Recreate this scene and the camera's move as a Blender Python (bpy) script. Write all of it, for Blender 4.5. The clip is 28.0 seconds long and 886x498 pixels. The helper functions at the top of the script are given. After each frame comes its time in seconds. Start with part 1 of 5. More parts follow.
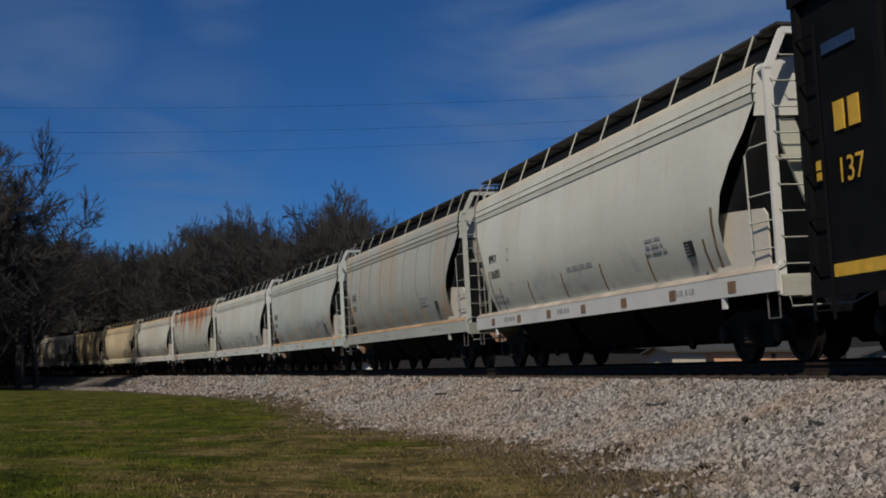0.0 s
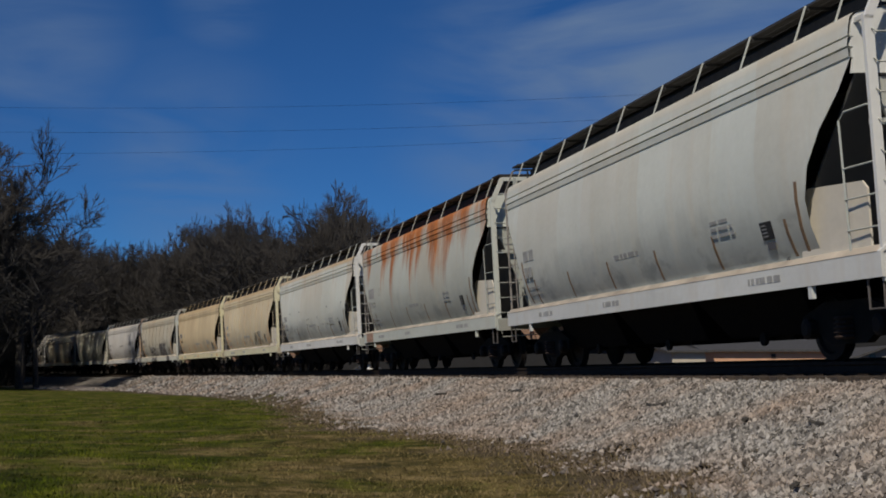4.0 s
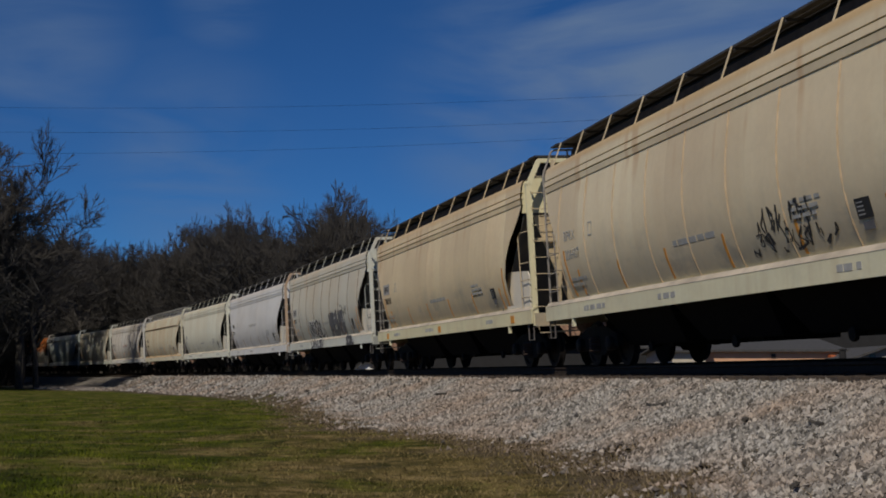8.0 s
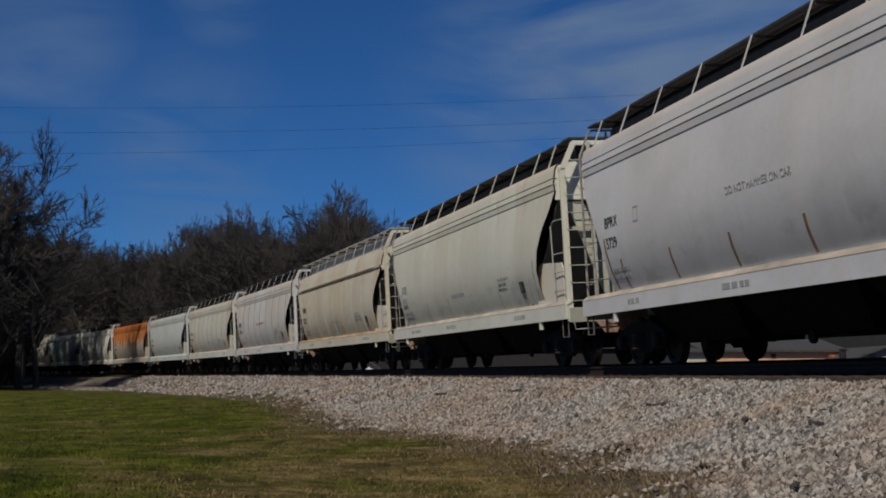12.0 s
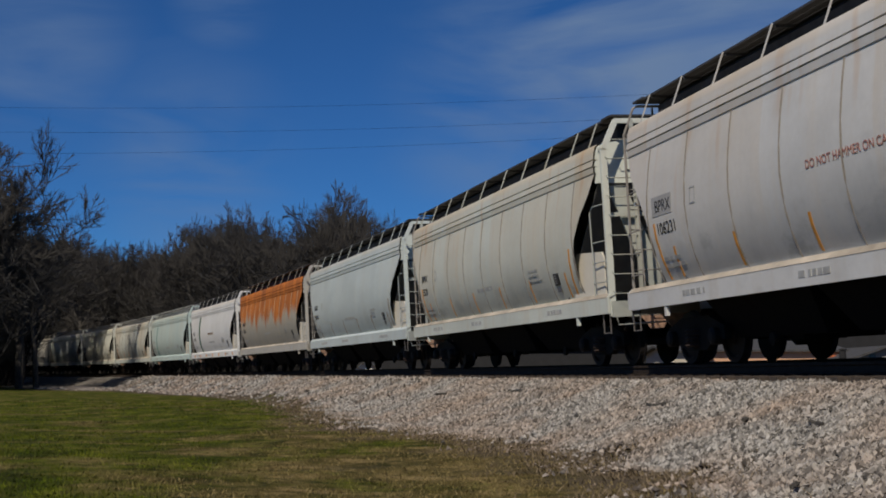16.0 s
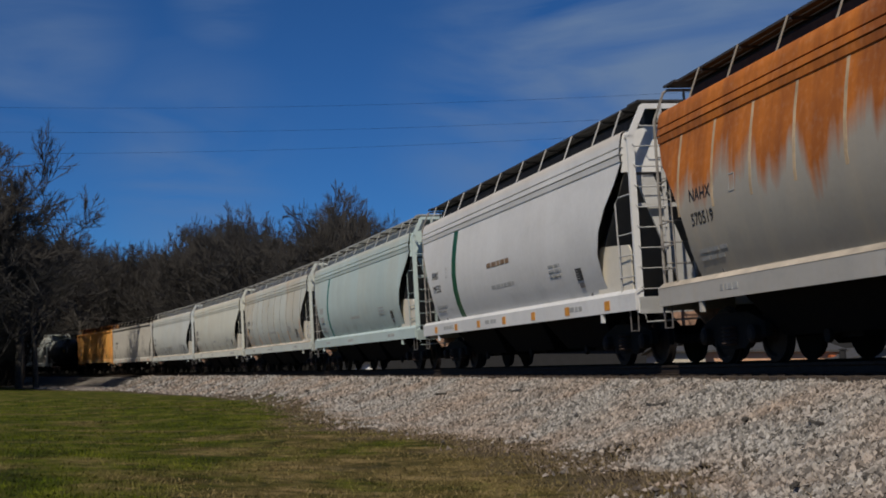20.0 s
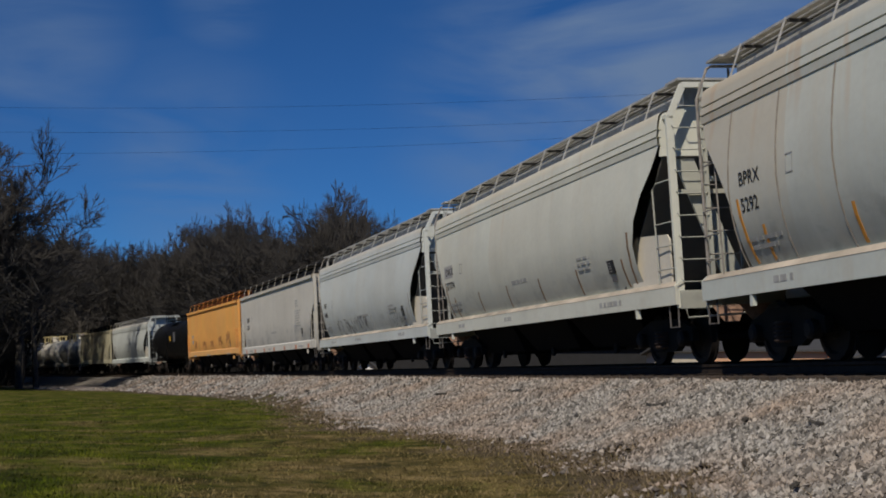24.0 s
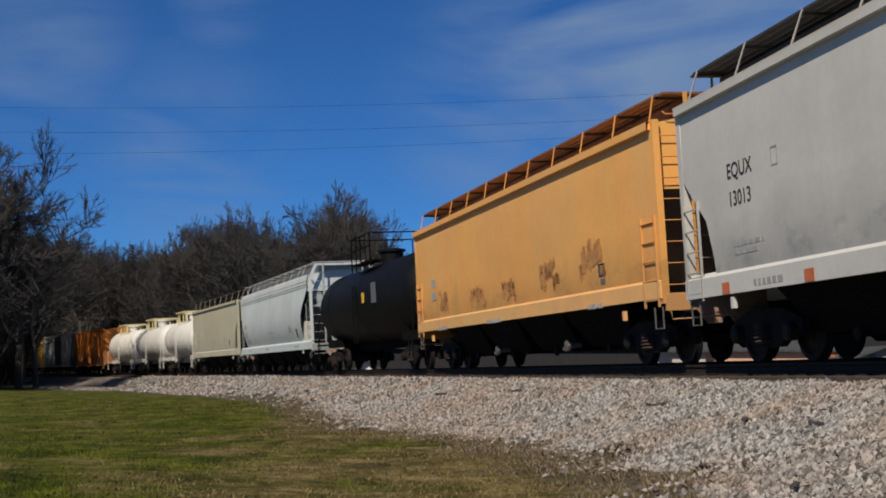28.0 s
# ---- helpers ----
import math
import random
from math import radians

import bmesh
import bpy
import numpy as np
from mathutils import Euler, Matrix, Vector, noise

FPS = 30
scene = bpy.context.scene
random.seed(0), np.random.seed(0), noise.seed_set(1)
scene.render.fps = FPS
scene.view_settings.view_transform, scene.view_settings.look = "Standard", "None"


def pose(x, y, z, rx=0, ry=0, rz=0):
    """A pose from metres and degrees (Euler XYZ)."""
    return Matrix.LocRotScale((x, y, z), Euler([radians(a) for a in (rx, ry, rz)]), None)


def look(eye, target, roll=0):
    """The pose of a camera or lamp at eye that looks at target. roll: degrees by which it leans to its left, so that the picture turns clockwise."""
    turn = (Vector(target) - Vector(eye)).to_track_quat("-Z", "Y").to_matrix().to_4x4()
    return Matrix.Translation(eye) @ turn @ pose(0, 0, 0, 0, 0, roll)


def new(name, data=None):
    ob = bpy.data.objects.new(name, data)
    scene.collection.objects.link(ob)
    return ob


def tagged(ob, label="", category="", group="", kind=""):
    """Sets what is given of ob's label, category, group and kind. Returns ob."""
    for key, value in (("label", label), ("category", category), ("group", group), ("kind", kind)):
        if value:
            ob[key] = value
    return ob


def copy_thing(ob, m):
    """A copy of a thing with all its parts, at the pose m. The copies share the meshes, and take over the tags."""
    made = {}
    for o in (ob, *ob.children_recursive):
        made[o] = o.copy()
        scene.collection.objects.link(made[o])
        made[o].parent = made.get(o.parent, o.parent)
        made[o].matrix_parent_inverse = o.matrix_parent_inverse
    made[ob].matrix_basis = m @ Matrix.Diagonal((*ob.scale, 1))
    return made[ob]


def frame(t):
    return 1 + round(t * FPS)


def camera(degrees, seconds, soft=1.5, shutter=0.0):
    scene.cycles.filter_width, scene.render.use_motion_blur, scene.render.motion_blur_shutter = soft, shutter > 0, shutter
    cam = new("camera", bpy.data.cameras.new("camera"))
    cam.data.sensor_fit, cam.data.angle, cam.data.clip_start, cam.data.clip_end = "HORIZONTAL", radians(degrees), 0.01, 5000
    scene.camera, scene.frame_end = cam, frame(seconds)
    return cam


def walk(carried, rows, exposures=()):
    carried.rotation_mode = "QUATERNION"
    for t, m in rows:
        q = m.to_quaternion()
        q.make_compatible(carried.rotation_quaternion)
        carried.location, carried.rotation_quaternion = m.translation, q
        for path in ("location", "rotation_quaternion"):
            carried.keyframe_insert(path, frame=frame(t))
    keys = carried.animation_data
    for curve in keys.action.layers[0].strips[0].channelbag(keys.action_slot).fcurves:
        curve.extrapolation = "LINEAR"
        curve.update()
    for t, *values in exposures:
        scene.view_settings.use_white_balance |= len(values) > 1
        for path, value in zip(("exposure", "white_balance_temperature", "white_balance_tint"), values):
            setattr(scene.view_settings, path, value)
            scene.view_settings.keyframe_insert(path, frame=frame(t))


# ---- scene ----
cam = camera(37.65, 28.0, soft=1.85)
EYE = (0.0, 0.0, 1.1)
HOLD = pose(*EYE, 90 + 5.575, 0, 0)
walk(cam, [(0.0, HOLD), (28.0, HOLD)], [(0.0, -0.8), (1.0, -0.42), (3.0, -0.64), (6.0, -0.74), (7.0, -0.82), (9.0, -0.74), (11.0, -0.5), (12.0, -0.78), (15.0, -0.57), (16.0, -0.57), (18.0, -0.42), (19.0, -0.1), (20.0, -0.6), (21.0, -0.62), (21.5, -0.45), (24.0, -0.62), (25.0, -0.62), (27.0, -0.62), (28.0, -0.25)])

# ---- world and sun ----
SUN_DIR = Vector((-0.30, -0.65, 0.70)).normalized()
world = bpy.data.worlds.new("sky")
scene.world = world
world.use_nodes = True
wn, wl = world.node_tree.nodes, world.node_tree.links
sky = wn.new("ShaderNodeTexSky")
sky.sky_type, sky.sun_disc = "NISHITA", False
sky.sun_elevation = math.asin(SUN_DIR.z)
sky.sun_rotation = math.atan2(SUN_DIR.x, SUN_DIR.y)
sky.altitude, sky.air_density, sky.dust_density, sky.ozone_density = 2500, 1.0, 0.0, 6.0
coord = wn.new("ShaderNodeTexCoord")
stretch = wn.new("ShaderNodeMapping")
stretch.inputs["Scale"].default_value = (3.0, 3.0, 11.0)
stretch.inputs["Rotation"].default_value = (0.0, radians(-10), 0.0)
stretch.inputs["Location"].default_value = (0.9, 0.3, 0.4)
wisps = wn.new("ShaderNodeTexNoise")
wisps.inputs["Scale"].default_value, wisps.inputs["Detail"].default_value = 1.7, 8.0
wisps.inputs["Distortion"].default_value = 0.6
veil = wn.new("ShaderNodeMapRange")
veil.inputs["From Min"].default_value, veil.inputs["From Max"].default_value = 0.54, 0.85
veil.inputs["To Max"].default_value = 0.3
haze = wn.new("ShaderNodeMix")
haze.data_type = "RGBA"
haze.inputs["B"].default_value = (2.55, 3.95, 6.7, 1)
wl.new(coord.outputs["Generated"], stretch.inputs["Vector"])
wl.new(stretch.outputs["Vector"], wisps.inputs["Vector"])
wl.new(wisps.outputs["Fac"], veil.inputs["Value"])
cover = None
# banks of thin high cloud: direction, width, density
for way, wide, dense in (((0.126, 0.961, 0.244), 0.19, 1.0), ((0.20, 0.94, 0.27), 0.16, 0.9), ((0.05, 0.97, 0.20), 0.12, 0.6), ((-0.30, 0.923, 0.243), 0.10, 0.5), ((-0.165, 0.946, 0.28), 0.05, 0.45), ((-0.19, 0.967, 0.165), 0.10, 0.55), ((0.5, 0.8, 0.4), 0.3, 0.6),
                         ((-0.7, 0.5, 0.5), 0.4, 0.6), ((0.2, -0.8, 0.5), 0.5, 0.5)):
    gap = wn.new("ShaderNodeVectorMath")
    gap.operation = "DISTANCE"
    gap.inputs[1].default_value = Vector(way).normalized()
    wl.new(coord.outputs["Generated"], gap.inputs[0])
    fade = wn.new("ShaderNodeMapRange")
    fade.interpolation_type = "SMOOTHSTEP"
    fade.inputs["From Min"].default_value, fade.inputs["From Max"].default_value = wide, 0.15 * wide
    fade.inputs["To Max"].default_value = dense
    wl.new(gap.outputs["Value"], fade.inputs["Value"])
    if cover is None:
        cover = fade.outputs["Result"]
    else:
        more = wn.new("ShaderNodeMath")
        more.operation = "MAXIMUM"
        wl.new(cover, more.inputs[0])
        wl.new(fade.outputs["Result"], more.inputs[1])
        cover = more.outputs["Value"]
torn = wn.new("ShaderNodeMapRange")
torn.inputs["From Min"].default_value, torn.inputs["From Max"].default_value = 0.33, 0.60
wl.new(wisps.outputs["Fac"], torn.inputs["Value"])
bank_veil = wn.new("ShaderNodeMath")
bank_veil.operation = "MULTIPLY"
wl.new(cover, bank_veil.inputs[0])
wl.new(torn.outputs["Result"], bank_veil.inputs[1])
both_veils = wn.new("ShaderNodeMath")
both_veils.operation = "MAXIMUM"
wl.new(veil.outputs["Result"], both_veils.inputs[0])
wl.new(bank_veil.outputs["Value"], both_veils.inputs[1])
wl.new(both_veils.outputs["Value"], haze.inputs["Factor"])
deep = wn.new("ShaderNodeMix")
deep.data_type, deep.blend_type = "RGBA", "MULTIPLY"
deep.inputs["Factor"].default_value = 1.0
deep.inputs["B"].default_value = (0.37, 0.79, 1.19, 1)
wl.new(sky.outputs["Color"], deep.inputs["A"])
wl.new(deep.outputs["Result"], haze.inputs["A"])
wl.new(haze.outputs["Result"], wn["Background"].inputs["Color"])
wn["Background"].inputs["Strength"].default_value = 0.075

sun = new("sun", bpy.data.lights.new("sun", "SUN"))
sun.data.energy, sun.data.angle, sun.data.color = 5.2, radians(0.53), (1.0, 0.90, 0.75)
sun.matrix_world = look((0, 0, 60), Vector((0, 0, 60)) - SUN_DIR)

# ---- the line of the track ----
# s runs along the camera-side faces of the cars, away from the camera; the heading turns slowly to the left
SIDE = 7.7
HALF = 1.6
TH0 = 0.16678
S_GRID = np.linspace(-420, 700, 5601)


def bend(s):
    u = np.clip(s, 0, 160)
    th = TH0 + 0.00318 * np.clip(s, -40, 160) - 0.00172 * u ** 2 / 100 + 0.00064 * u ** 3 / 1e4
    return th + 0.0026 * np.clip(s - 160, 0, 60)


TH_GRID = bend(S_GRID)
STEP = S_GRID[1] - S_GRID[0]
X_GRID = np.concatenate([[0], np.cumsum(-np.sin(TH_GRID[:-1]) * STEP)])
Y_GRID = np.concatenate([[0], np.cumsum(np.cos(TH_GRID[:-1]) * STEP)])
ZERO = int(np.argmin(abs(S_GRID)))
X_GRID += SIDE * math.cos(TH0) - X_GRID[ZERO]
Y_GRID += SIDE * math.sin(TH0) - Y_GRID[ZERO]
RAIL_Z = 1.33
CANT = 0.055


def on_track(s, left=0.0):
    """Ground plan of the point `left` metres to the camera's side of the centre line."""
    th = np.interp(s, S_GRID, TH_GRID)
    k = HALF - left
    return np.interp(s, S_GRID, X_GRID) + np.cos(th) * k, np.interp(s, S_GRID, Y_GRID) + np.sin(th) * k, th


def track_pose(s):
    x, y, th = on_track(s)
    return pose(float(x), float(y), RAIL_Z, 0, 0, 90 + math.degrees(float(th))) @ pose(0, 0, 0, -math.degrees(CANT), 0, 0)


# ---- materials ----
def nodes_of(name):
    m = bpy.data.materials.new(name)
    m.use_nodes = True
    return m, m.node_tree.nodes, m.node_tree.links, m.node_tree.nodes["Principled BSDF"]


def ramp(n, l, src, a, b, to_min=0.0, to_max=1.0):
    r = n.new("ShaderNodeMapRange")
    r.inputs["From Min"].default_value, r.inputs["From Max"].default_value = a, b
    r.inputs["To Min"].default_value, r.inputs["To Max"].default_value = to_min, to_max
    l.new(src, r.inputs["Value"])
    return r.outputs["Result"]


def math_node(n, l, op, a, b):
    k = n.new("ShaderNodeMath")
    k.operation = op
    for i, v in enumerate((a, b)):
        if isinstance(v, (int, float)):
            k.inputs[i].default_value = v
        else:
            l.new(v, k.inputs[i])
    return k.outputs["Value"]


def mix(n, l, fac, a, b):
    k = n.new("ShaderNodeMix")
    k.data_type = "RGBA"
    for key, v in (("Factor", fac), ("A", a), ("B", b)):
        if isinstance(v, (int, float)):
            k.inputs[key].default_value = v
        elif isinstance(v, tuple):
            k.inputs[key].default_value = (*v, 1)
        else:
            l.new(v, k.inputs[key])
    return k.outputs["Result"]


def local_coords(n, l, scale, vary=True):
    t = n.new("ShaderNodeTexCoord")
    m = n.new("ShaderNodeMapping")
    m.inputs["Scale"].default_value = scale
    src = t.outputs["Object"]
    if vary:
        info = n.new("ShaderNodeObjectInfo")
        add = n.new("ShaderNodeVectorMath")
        add.operation = "ADD"
        far = math_node(n, l, "MULTIPLY", info.outputs["Random"], 60.0)
        both = n.new("ShaderNodeCombineXYZ")
        l.new(far, both.inputs["X"])
        l.new(src, add.inputs[0])
        l.new(both.outputs["Vector"], add.inputs[1])
        src = add.outputs["Vector"]
    l.new(src, m.inputs["Vector"])
    return m.outputs["Vector"]


def noise_tex(n, l, vec, scale, detail=4.0, rough=0.6):
    t = n.new("ShaderNodeTexNoise")
    t.inputs["Scale"].default_value, t.inputs["Detail"].default_value, t.inputs["Roughness"].default_value = scale, detail, rough
    l.new(vec, t.inputs["Vector"])
    return t.outputs["Fac"]


def bump(n, l, b, height, strength, distance):
    k = n.new("ShaderNodeBump")
    k.inputs["Strength"].default_value, k.inputs["Distance"].default_value = strength, distance
    l.new(height, k.inputs["Height"])
    l.new(k.outputs["Normal"], b.inputs["Normal"])


def paint(name, base, grime=0.5, streak=0.3, rust=0.0, rust_low=2.6, rough=0.55, drips=0.0, grime_color=(0.13, 0.135, 0.135), rust_color=(0.52, 0.15, 0.010),
          tint=(0.58, 0.40, 0.22), eave=0.0, rust_amp=4.6, panels=0.0):
    """Weathered car paint: cloudy grime low on the sides, streaks that run down, and rust that spreads from the roof edge."""
    m, n, l, b = nodes_of(name)
    b.inputs["Roughness"].default_value = rough
    broad = noise_tex(n, l, local_coords(n, l, (0.35, 0.35, 0.7)), 1.0, 5)
    runs = noise_tex(n, l, local_coords(n, l, (1.9, 1.9, 0.09)), 1.0, 3, 0.66)
    wash = noise_tex(n, l, local_coords(n, l, (0.8, 0.8, 0.16)), 1.0, 3, 0.6)
    fine = noise_tex(n, l, local_coords(n, l, (9, 9, 9)), 1.0, 3)
    split = n.new("ShaderNodeSeparateXYZ")
    t = n.new("ShaderNodeTexCoord")
    l.new(t.outputs["Object"], split.inputs[0])
    col = mix(n, l, ramp(n, l, broad, 0.38, 0.66, 0.0, 0.38), base, tuple(0.66 * c for c in base))
    col = mix(n, l, ramp(n, l, wash, 0.42, 0.66, 0.0, 0.34), col, tuple(min(0.85, 1.18 * c) for c in base))
    col = mix(n, l, ramp(n, l, runs, 0.50, 0.74, 0.0, 0.62 * streak), col, tint)
    if panels:
        shade = n.new("ShaderNodeTexWhiteNoise")
        shade.noise_dimensions = "1D"
        info = n.new("ShaderNodeObjectInfo")
        step = math_node(n, l, "FLOOR", math_node(n, l, "ADD", math_node(n, l, "MULTIPLY", split.outputs["X"], 0.69), 0.5), 0)
        l.new(math_node(n, l, "ADD", step, math_node(n, l, "MULTIPLY", info.outputs["Random"], 50.0)), shade.inputs["W"])
        fade = ramp(n, l, split.outputs["Z"], 1.7, 3.2, 0.3, 1.0)
        col = mix(n, l, math_node(n, l, "MULTIPLY", math_node(n, l, "MULTIPLY", shade.outputs["Value"], fade), panels), col, (0.52, 0.40, 0.26))
    # grime thrown up from the track: a cloudy film with an uneven upper edge
    film = math_node(n, l, "ADD", split.outputs["Z"], math_node(n, l, "MULTIPLY", math_node(n, l, "SUBTRACT", broad, 0.5), 2.4))
    film = math_node(n, l, "ADD", film, math_node(n, l, "MULTIPLY", math_node(n, l, "SUBTRACT", runs, 0.5), 0.9))
    dirt = ramp(n, l, film, 2.3, 1.3)
    dirt = math_node(n, l, "MULTIPLY", dirt, ramp(n, l, wash, 0.3, 0.6, 0.45, 1.0))
    col = mix(n, l, math_node(n, l, "MULTIPLY", dirt, grime), col, grime_color)
    # dark smudges and old patches low on the side
    smudge = noise_tex(n, l, local_coords(n, l, (1.1, 1.1, 1.9)), 1.0, 4, 0.6)
    spot = math_node(n, l, "MULTIPLY", ramp(n, l, smudge, 0.54, 0.64), ramp(n, l, split.outputs["Z"], 2.35, 1.65))
    col = mix(n, l, math_node(n, l, "MULTIPLY", spot, 0.8 * grime), col, tuple(1.5 * c for c in grime_color))
    if drips:
        # rusty water that has run down from the roof edge
        lines = noise_tex(n, l, local_coords(n, l, (3.1, 3.1, 0.05)), 1.0, 1, 0.5)
        low = math_node(n, l, "ADD", split.outputs["Z"], math_node(n, l, "MULTIPLY", math_node(n, l, "SUBTRACT", broad, 0.5), 3.0))
        run = math_node(n, l, "MULTIPLY", ramp(n, l, lines, 0.60, 0.72), ramp(n, l, low, 2.5, 3.5))
        col = mix(n, l, math_node(n, l, "MULTIPLY", run, drips), col, mix(n, l, fine, (0.40, 0.20, 0.07), (0.58, 0.36, 0.17)))
    if eave:
        edge = math_node(n, l, "MULTIPLY", ramp(n, l, split.outputs["Z"], 4.02, 4.12), ramp(n, l, broad, 0.3, 0.6, 0.4 * eave, eave))
        col = mix(n, l, edge, col, mix(n, l, fine, (0.42, 0.27, 0.12), (0.60, 0.45, 0.25)))
    if rust:
        wide = noise_tex(n, l, local_coords(n, l, (0.85, 0.85, 0.04), False), 1.0, 4, 0.65)
        reach = math_node(n, l, "ADD", split.outputs["Z"], math_node(n, l, "MULTIPLY", math_node(n, l, "SUBTRACT", wide, 0.5), rust_amp))
        mask = ramp(n, l, reach, rust_low - 0.15, rust_low + 0.12 * rust_amp - 0.1, 0.0, rust)
        mask = math_node(n, l, "MULTIPLY", mask, ramp(n, l, fine, 0.2, 0.5, 0.8, 1.0))
        shade = math_node(n, l, "ADD", math_node(n, l, "MULTIPLY", runs, 0.6), math_node(n, l, "MULTIPLY", broad, 0.4))
        tones = mix(n, l, ramp(n, l, shade, 0.36, 0.60), (0.21, 0.050, 0.005), tuple(1.1 * c for c in rust_color))
        col = mix(n, l, mask, col, mix(n, l, ramp(n, l, fine, 0.3, 0.7, 0.0, 0.3), tones, (0.30, 0.085, 0.015)))
        l.new(ramp(n, l, mask, 0, 1, rough, 0.9), b.inputs["Roughness"])
    l.new(mix(n, l, ramp(n, l, fine, 0.3, 0.7, 0.0, 0.07), col, (0.12, 0.1, 0.08)), b.inputs["Base Color"])
    bump(n, l, b, broad, 0.35, 0.05)
    return m


def plain(name, color, rough=0.6, metal=0.0, vary=0.25, scale=6.0, relief=0.0, gloss=0.5):
    m, n, l, b = nodes_of(name)
    b.inputs["Roughness"].default_value, b.inputs["Metallic"].default_value = rough, metal
    b.inputs["Specular IOR Level"].default_value = gloss
    f = noise_tex(n, l, local_coords(n, l, (1, 1, 1)), scale, 5)
    l.new(mix(n, l, ramp(n, l, f, 0.3, 0.7), tuple(c * (1 - vary) for c in color), tuple(min(1, c * (1 + vary)) for c in color)), b.inputs["Base Color"])
    if relief:
        bump(n, l, b, f, 0.6, relief)
    return m


# underframe, trucks and wheels: colours sunk near black to add the shade under cars
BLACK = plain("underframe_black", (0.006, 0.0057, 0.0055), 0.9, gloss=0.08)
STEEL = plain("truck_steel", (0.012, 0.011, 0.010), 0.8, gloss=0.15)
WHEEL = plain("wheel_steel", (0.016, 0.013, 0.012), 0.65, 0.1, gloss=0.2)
RAIL = plain("rail_steel", (0.03, 0.022, 0.017), 0.75, 0.1, 0.35, gloss=0.2)
RUST = plain("rusted_iron", (0.34, 0.21, 0.15), 0.85, 0.0, 0.4, 9.0)
GRATE_DARK = plain("grating_dark", (0.05, 0.05, 0.053), 0.8, gloss=0.15)
GRATE_LIGHT = plain("grating_galvanised", (0.42, 0.42, 0.41), 0.55, 0.1)
INK = plain("lettering_black", (0.02, 0.02, 0.022), 0.6, 0, 0.1)
FADED = plain("lettering_faded", (0.36, 0.36, 0.35), 0.6, 0, 0.2)
ORANGE = plain("reflector_orange", (0.62, 0.27, 0.04), 0.5, 0, 0.2)
BROWN = plain("reflector_brown", (0.22, 0.14, 0.08), 0.6, 0, 0.3)
RED = plain("reflector_red", (0.5, 0.14, 0.05), 0.5, 0, 0.2)
GREEN = plain("stripe_green", (0.010, 0.085, 0.035), 0.5, 0, 0.15)
YELLOW = plain("lettering_yellow", (0.75, 0.45, 0.05), 0.55, 0, 0.15)
WHITE = plain("stencil_white", (0.7, 0.7, 0.68), 0.6, 0, 0.1)


# ---- mesh tools ----
def box(bm, x, y, z, sx, sy, sz, m=None):
    """A box with its centre at x, y, z."""
    vs = [bm.verts.new((x + i * sx / 2, y + j * sy / 2, z + k * sz / 2)) for i in (-1, 1) for j in (-1, 1) for k in (-1, 1)]
    if m is not None:
        for v in vs:
            v.co = m @ v.co
    for f in ((0, 1, 3, 2), (4, 6, 7, 5), (0, 4, 5, 1), (2, 3, 7, 6), (0, 2, 6, 4), (1, 5, 7, 3)):
        bm.faces.new([vs[i] for i in f])
    return bm


def tube(bm, points, r, n=6):
    """A round bar through the points."""
    pts = [Vector(p) for p in points]
    rings = []
    for i, p in enumerate(pts):
        d = (pts[min(i + 1, len(pts) - 1)] - pts[max(i - 1, 0)]).normalized()
        a = d.orthogonal().normalized()
        if abs(d.z) < 0.9:
            a = d.cross(Vector((0, 0, 1))).normalized()
        c = d.cross(a)
        rings.append([bm.verts.new(p + r * (math.cos(2 * math.pi * k / n) * a + math.sin(2 * math.pi * k / n) * c)) for k in range(n)])
    for u, v in zip(rings, rings[1:]):
        for k in range(n):
            bm.faces.new((u[k], u[(k + 1) % n], v[(k + 1) % n], v[k]))
    bm.faces.new(rings[0][::-1])
    bm.faces.new(rings[-1])
    return bm


def beam(bm, a, b, w, h):
    """A square bar from a to b, w wide and h deep."""
    a, b = Vector(a), Vector(b)
    m = Matrix.Translation((a + b) / 2) @ (b - a).to_track_quat("X", "Z").to_matrix().to_4x4()
    return box(bm, 0, 0, 0, (b - a).length, w, h, m)


def prism(bm, outline, a, b, axis="y"):
    """The outline (two coordinates each) pulled from a to b along an axis."""
    def at(p, q):
        return {"y": (p[0], q, p[1]), "x": (q, p[0], p[1]), "z": (p[0], p[1], q)}[axis]
    u = [bm.verts.new(at(p, a)) for p in outline]
    v = [bm.verts.new(at(p, b)) for p in outline]
    k = len(outline)
    for i in range(k):
        bm.faces.new((u[i], u[(i + 1) % k], v[(i + 1) % k], v[i]))
    bm.faces.new(u[::-1])
    bm.faces.new(v)
    return bm


def lathe(bm, profile, n=24, axis="x", centre=(0, 0, 0)):
    """A turned body: profile of (along, radius)."""
    rings = []
    for a, r in profile:
        ring = []
        for k in range(n):
            c, s = math.cos(2 * math.pi * k / n) * r, math.sin(2 * math.pi * k / n) * r
            p = {"x": (a, c, s), "y": (c, a, s), "z": (c, s, a)}[axis]
            ring.append(bm.verts.new(Vector(p) + Vector(centre)))
        rings.append(ring)
    for u, v in zip(rings, rings[1:]):
        for k in range(n):
            bm.faces.new((u[k], u[(k + 1) % n], v[(k + 1) % n], v[k]))
    bm.faces.new(rings[0])
    bm.faces.new(rings[-1][::-1])
    return bm


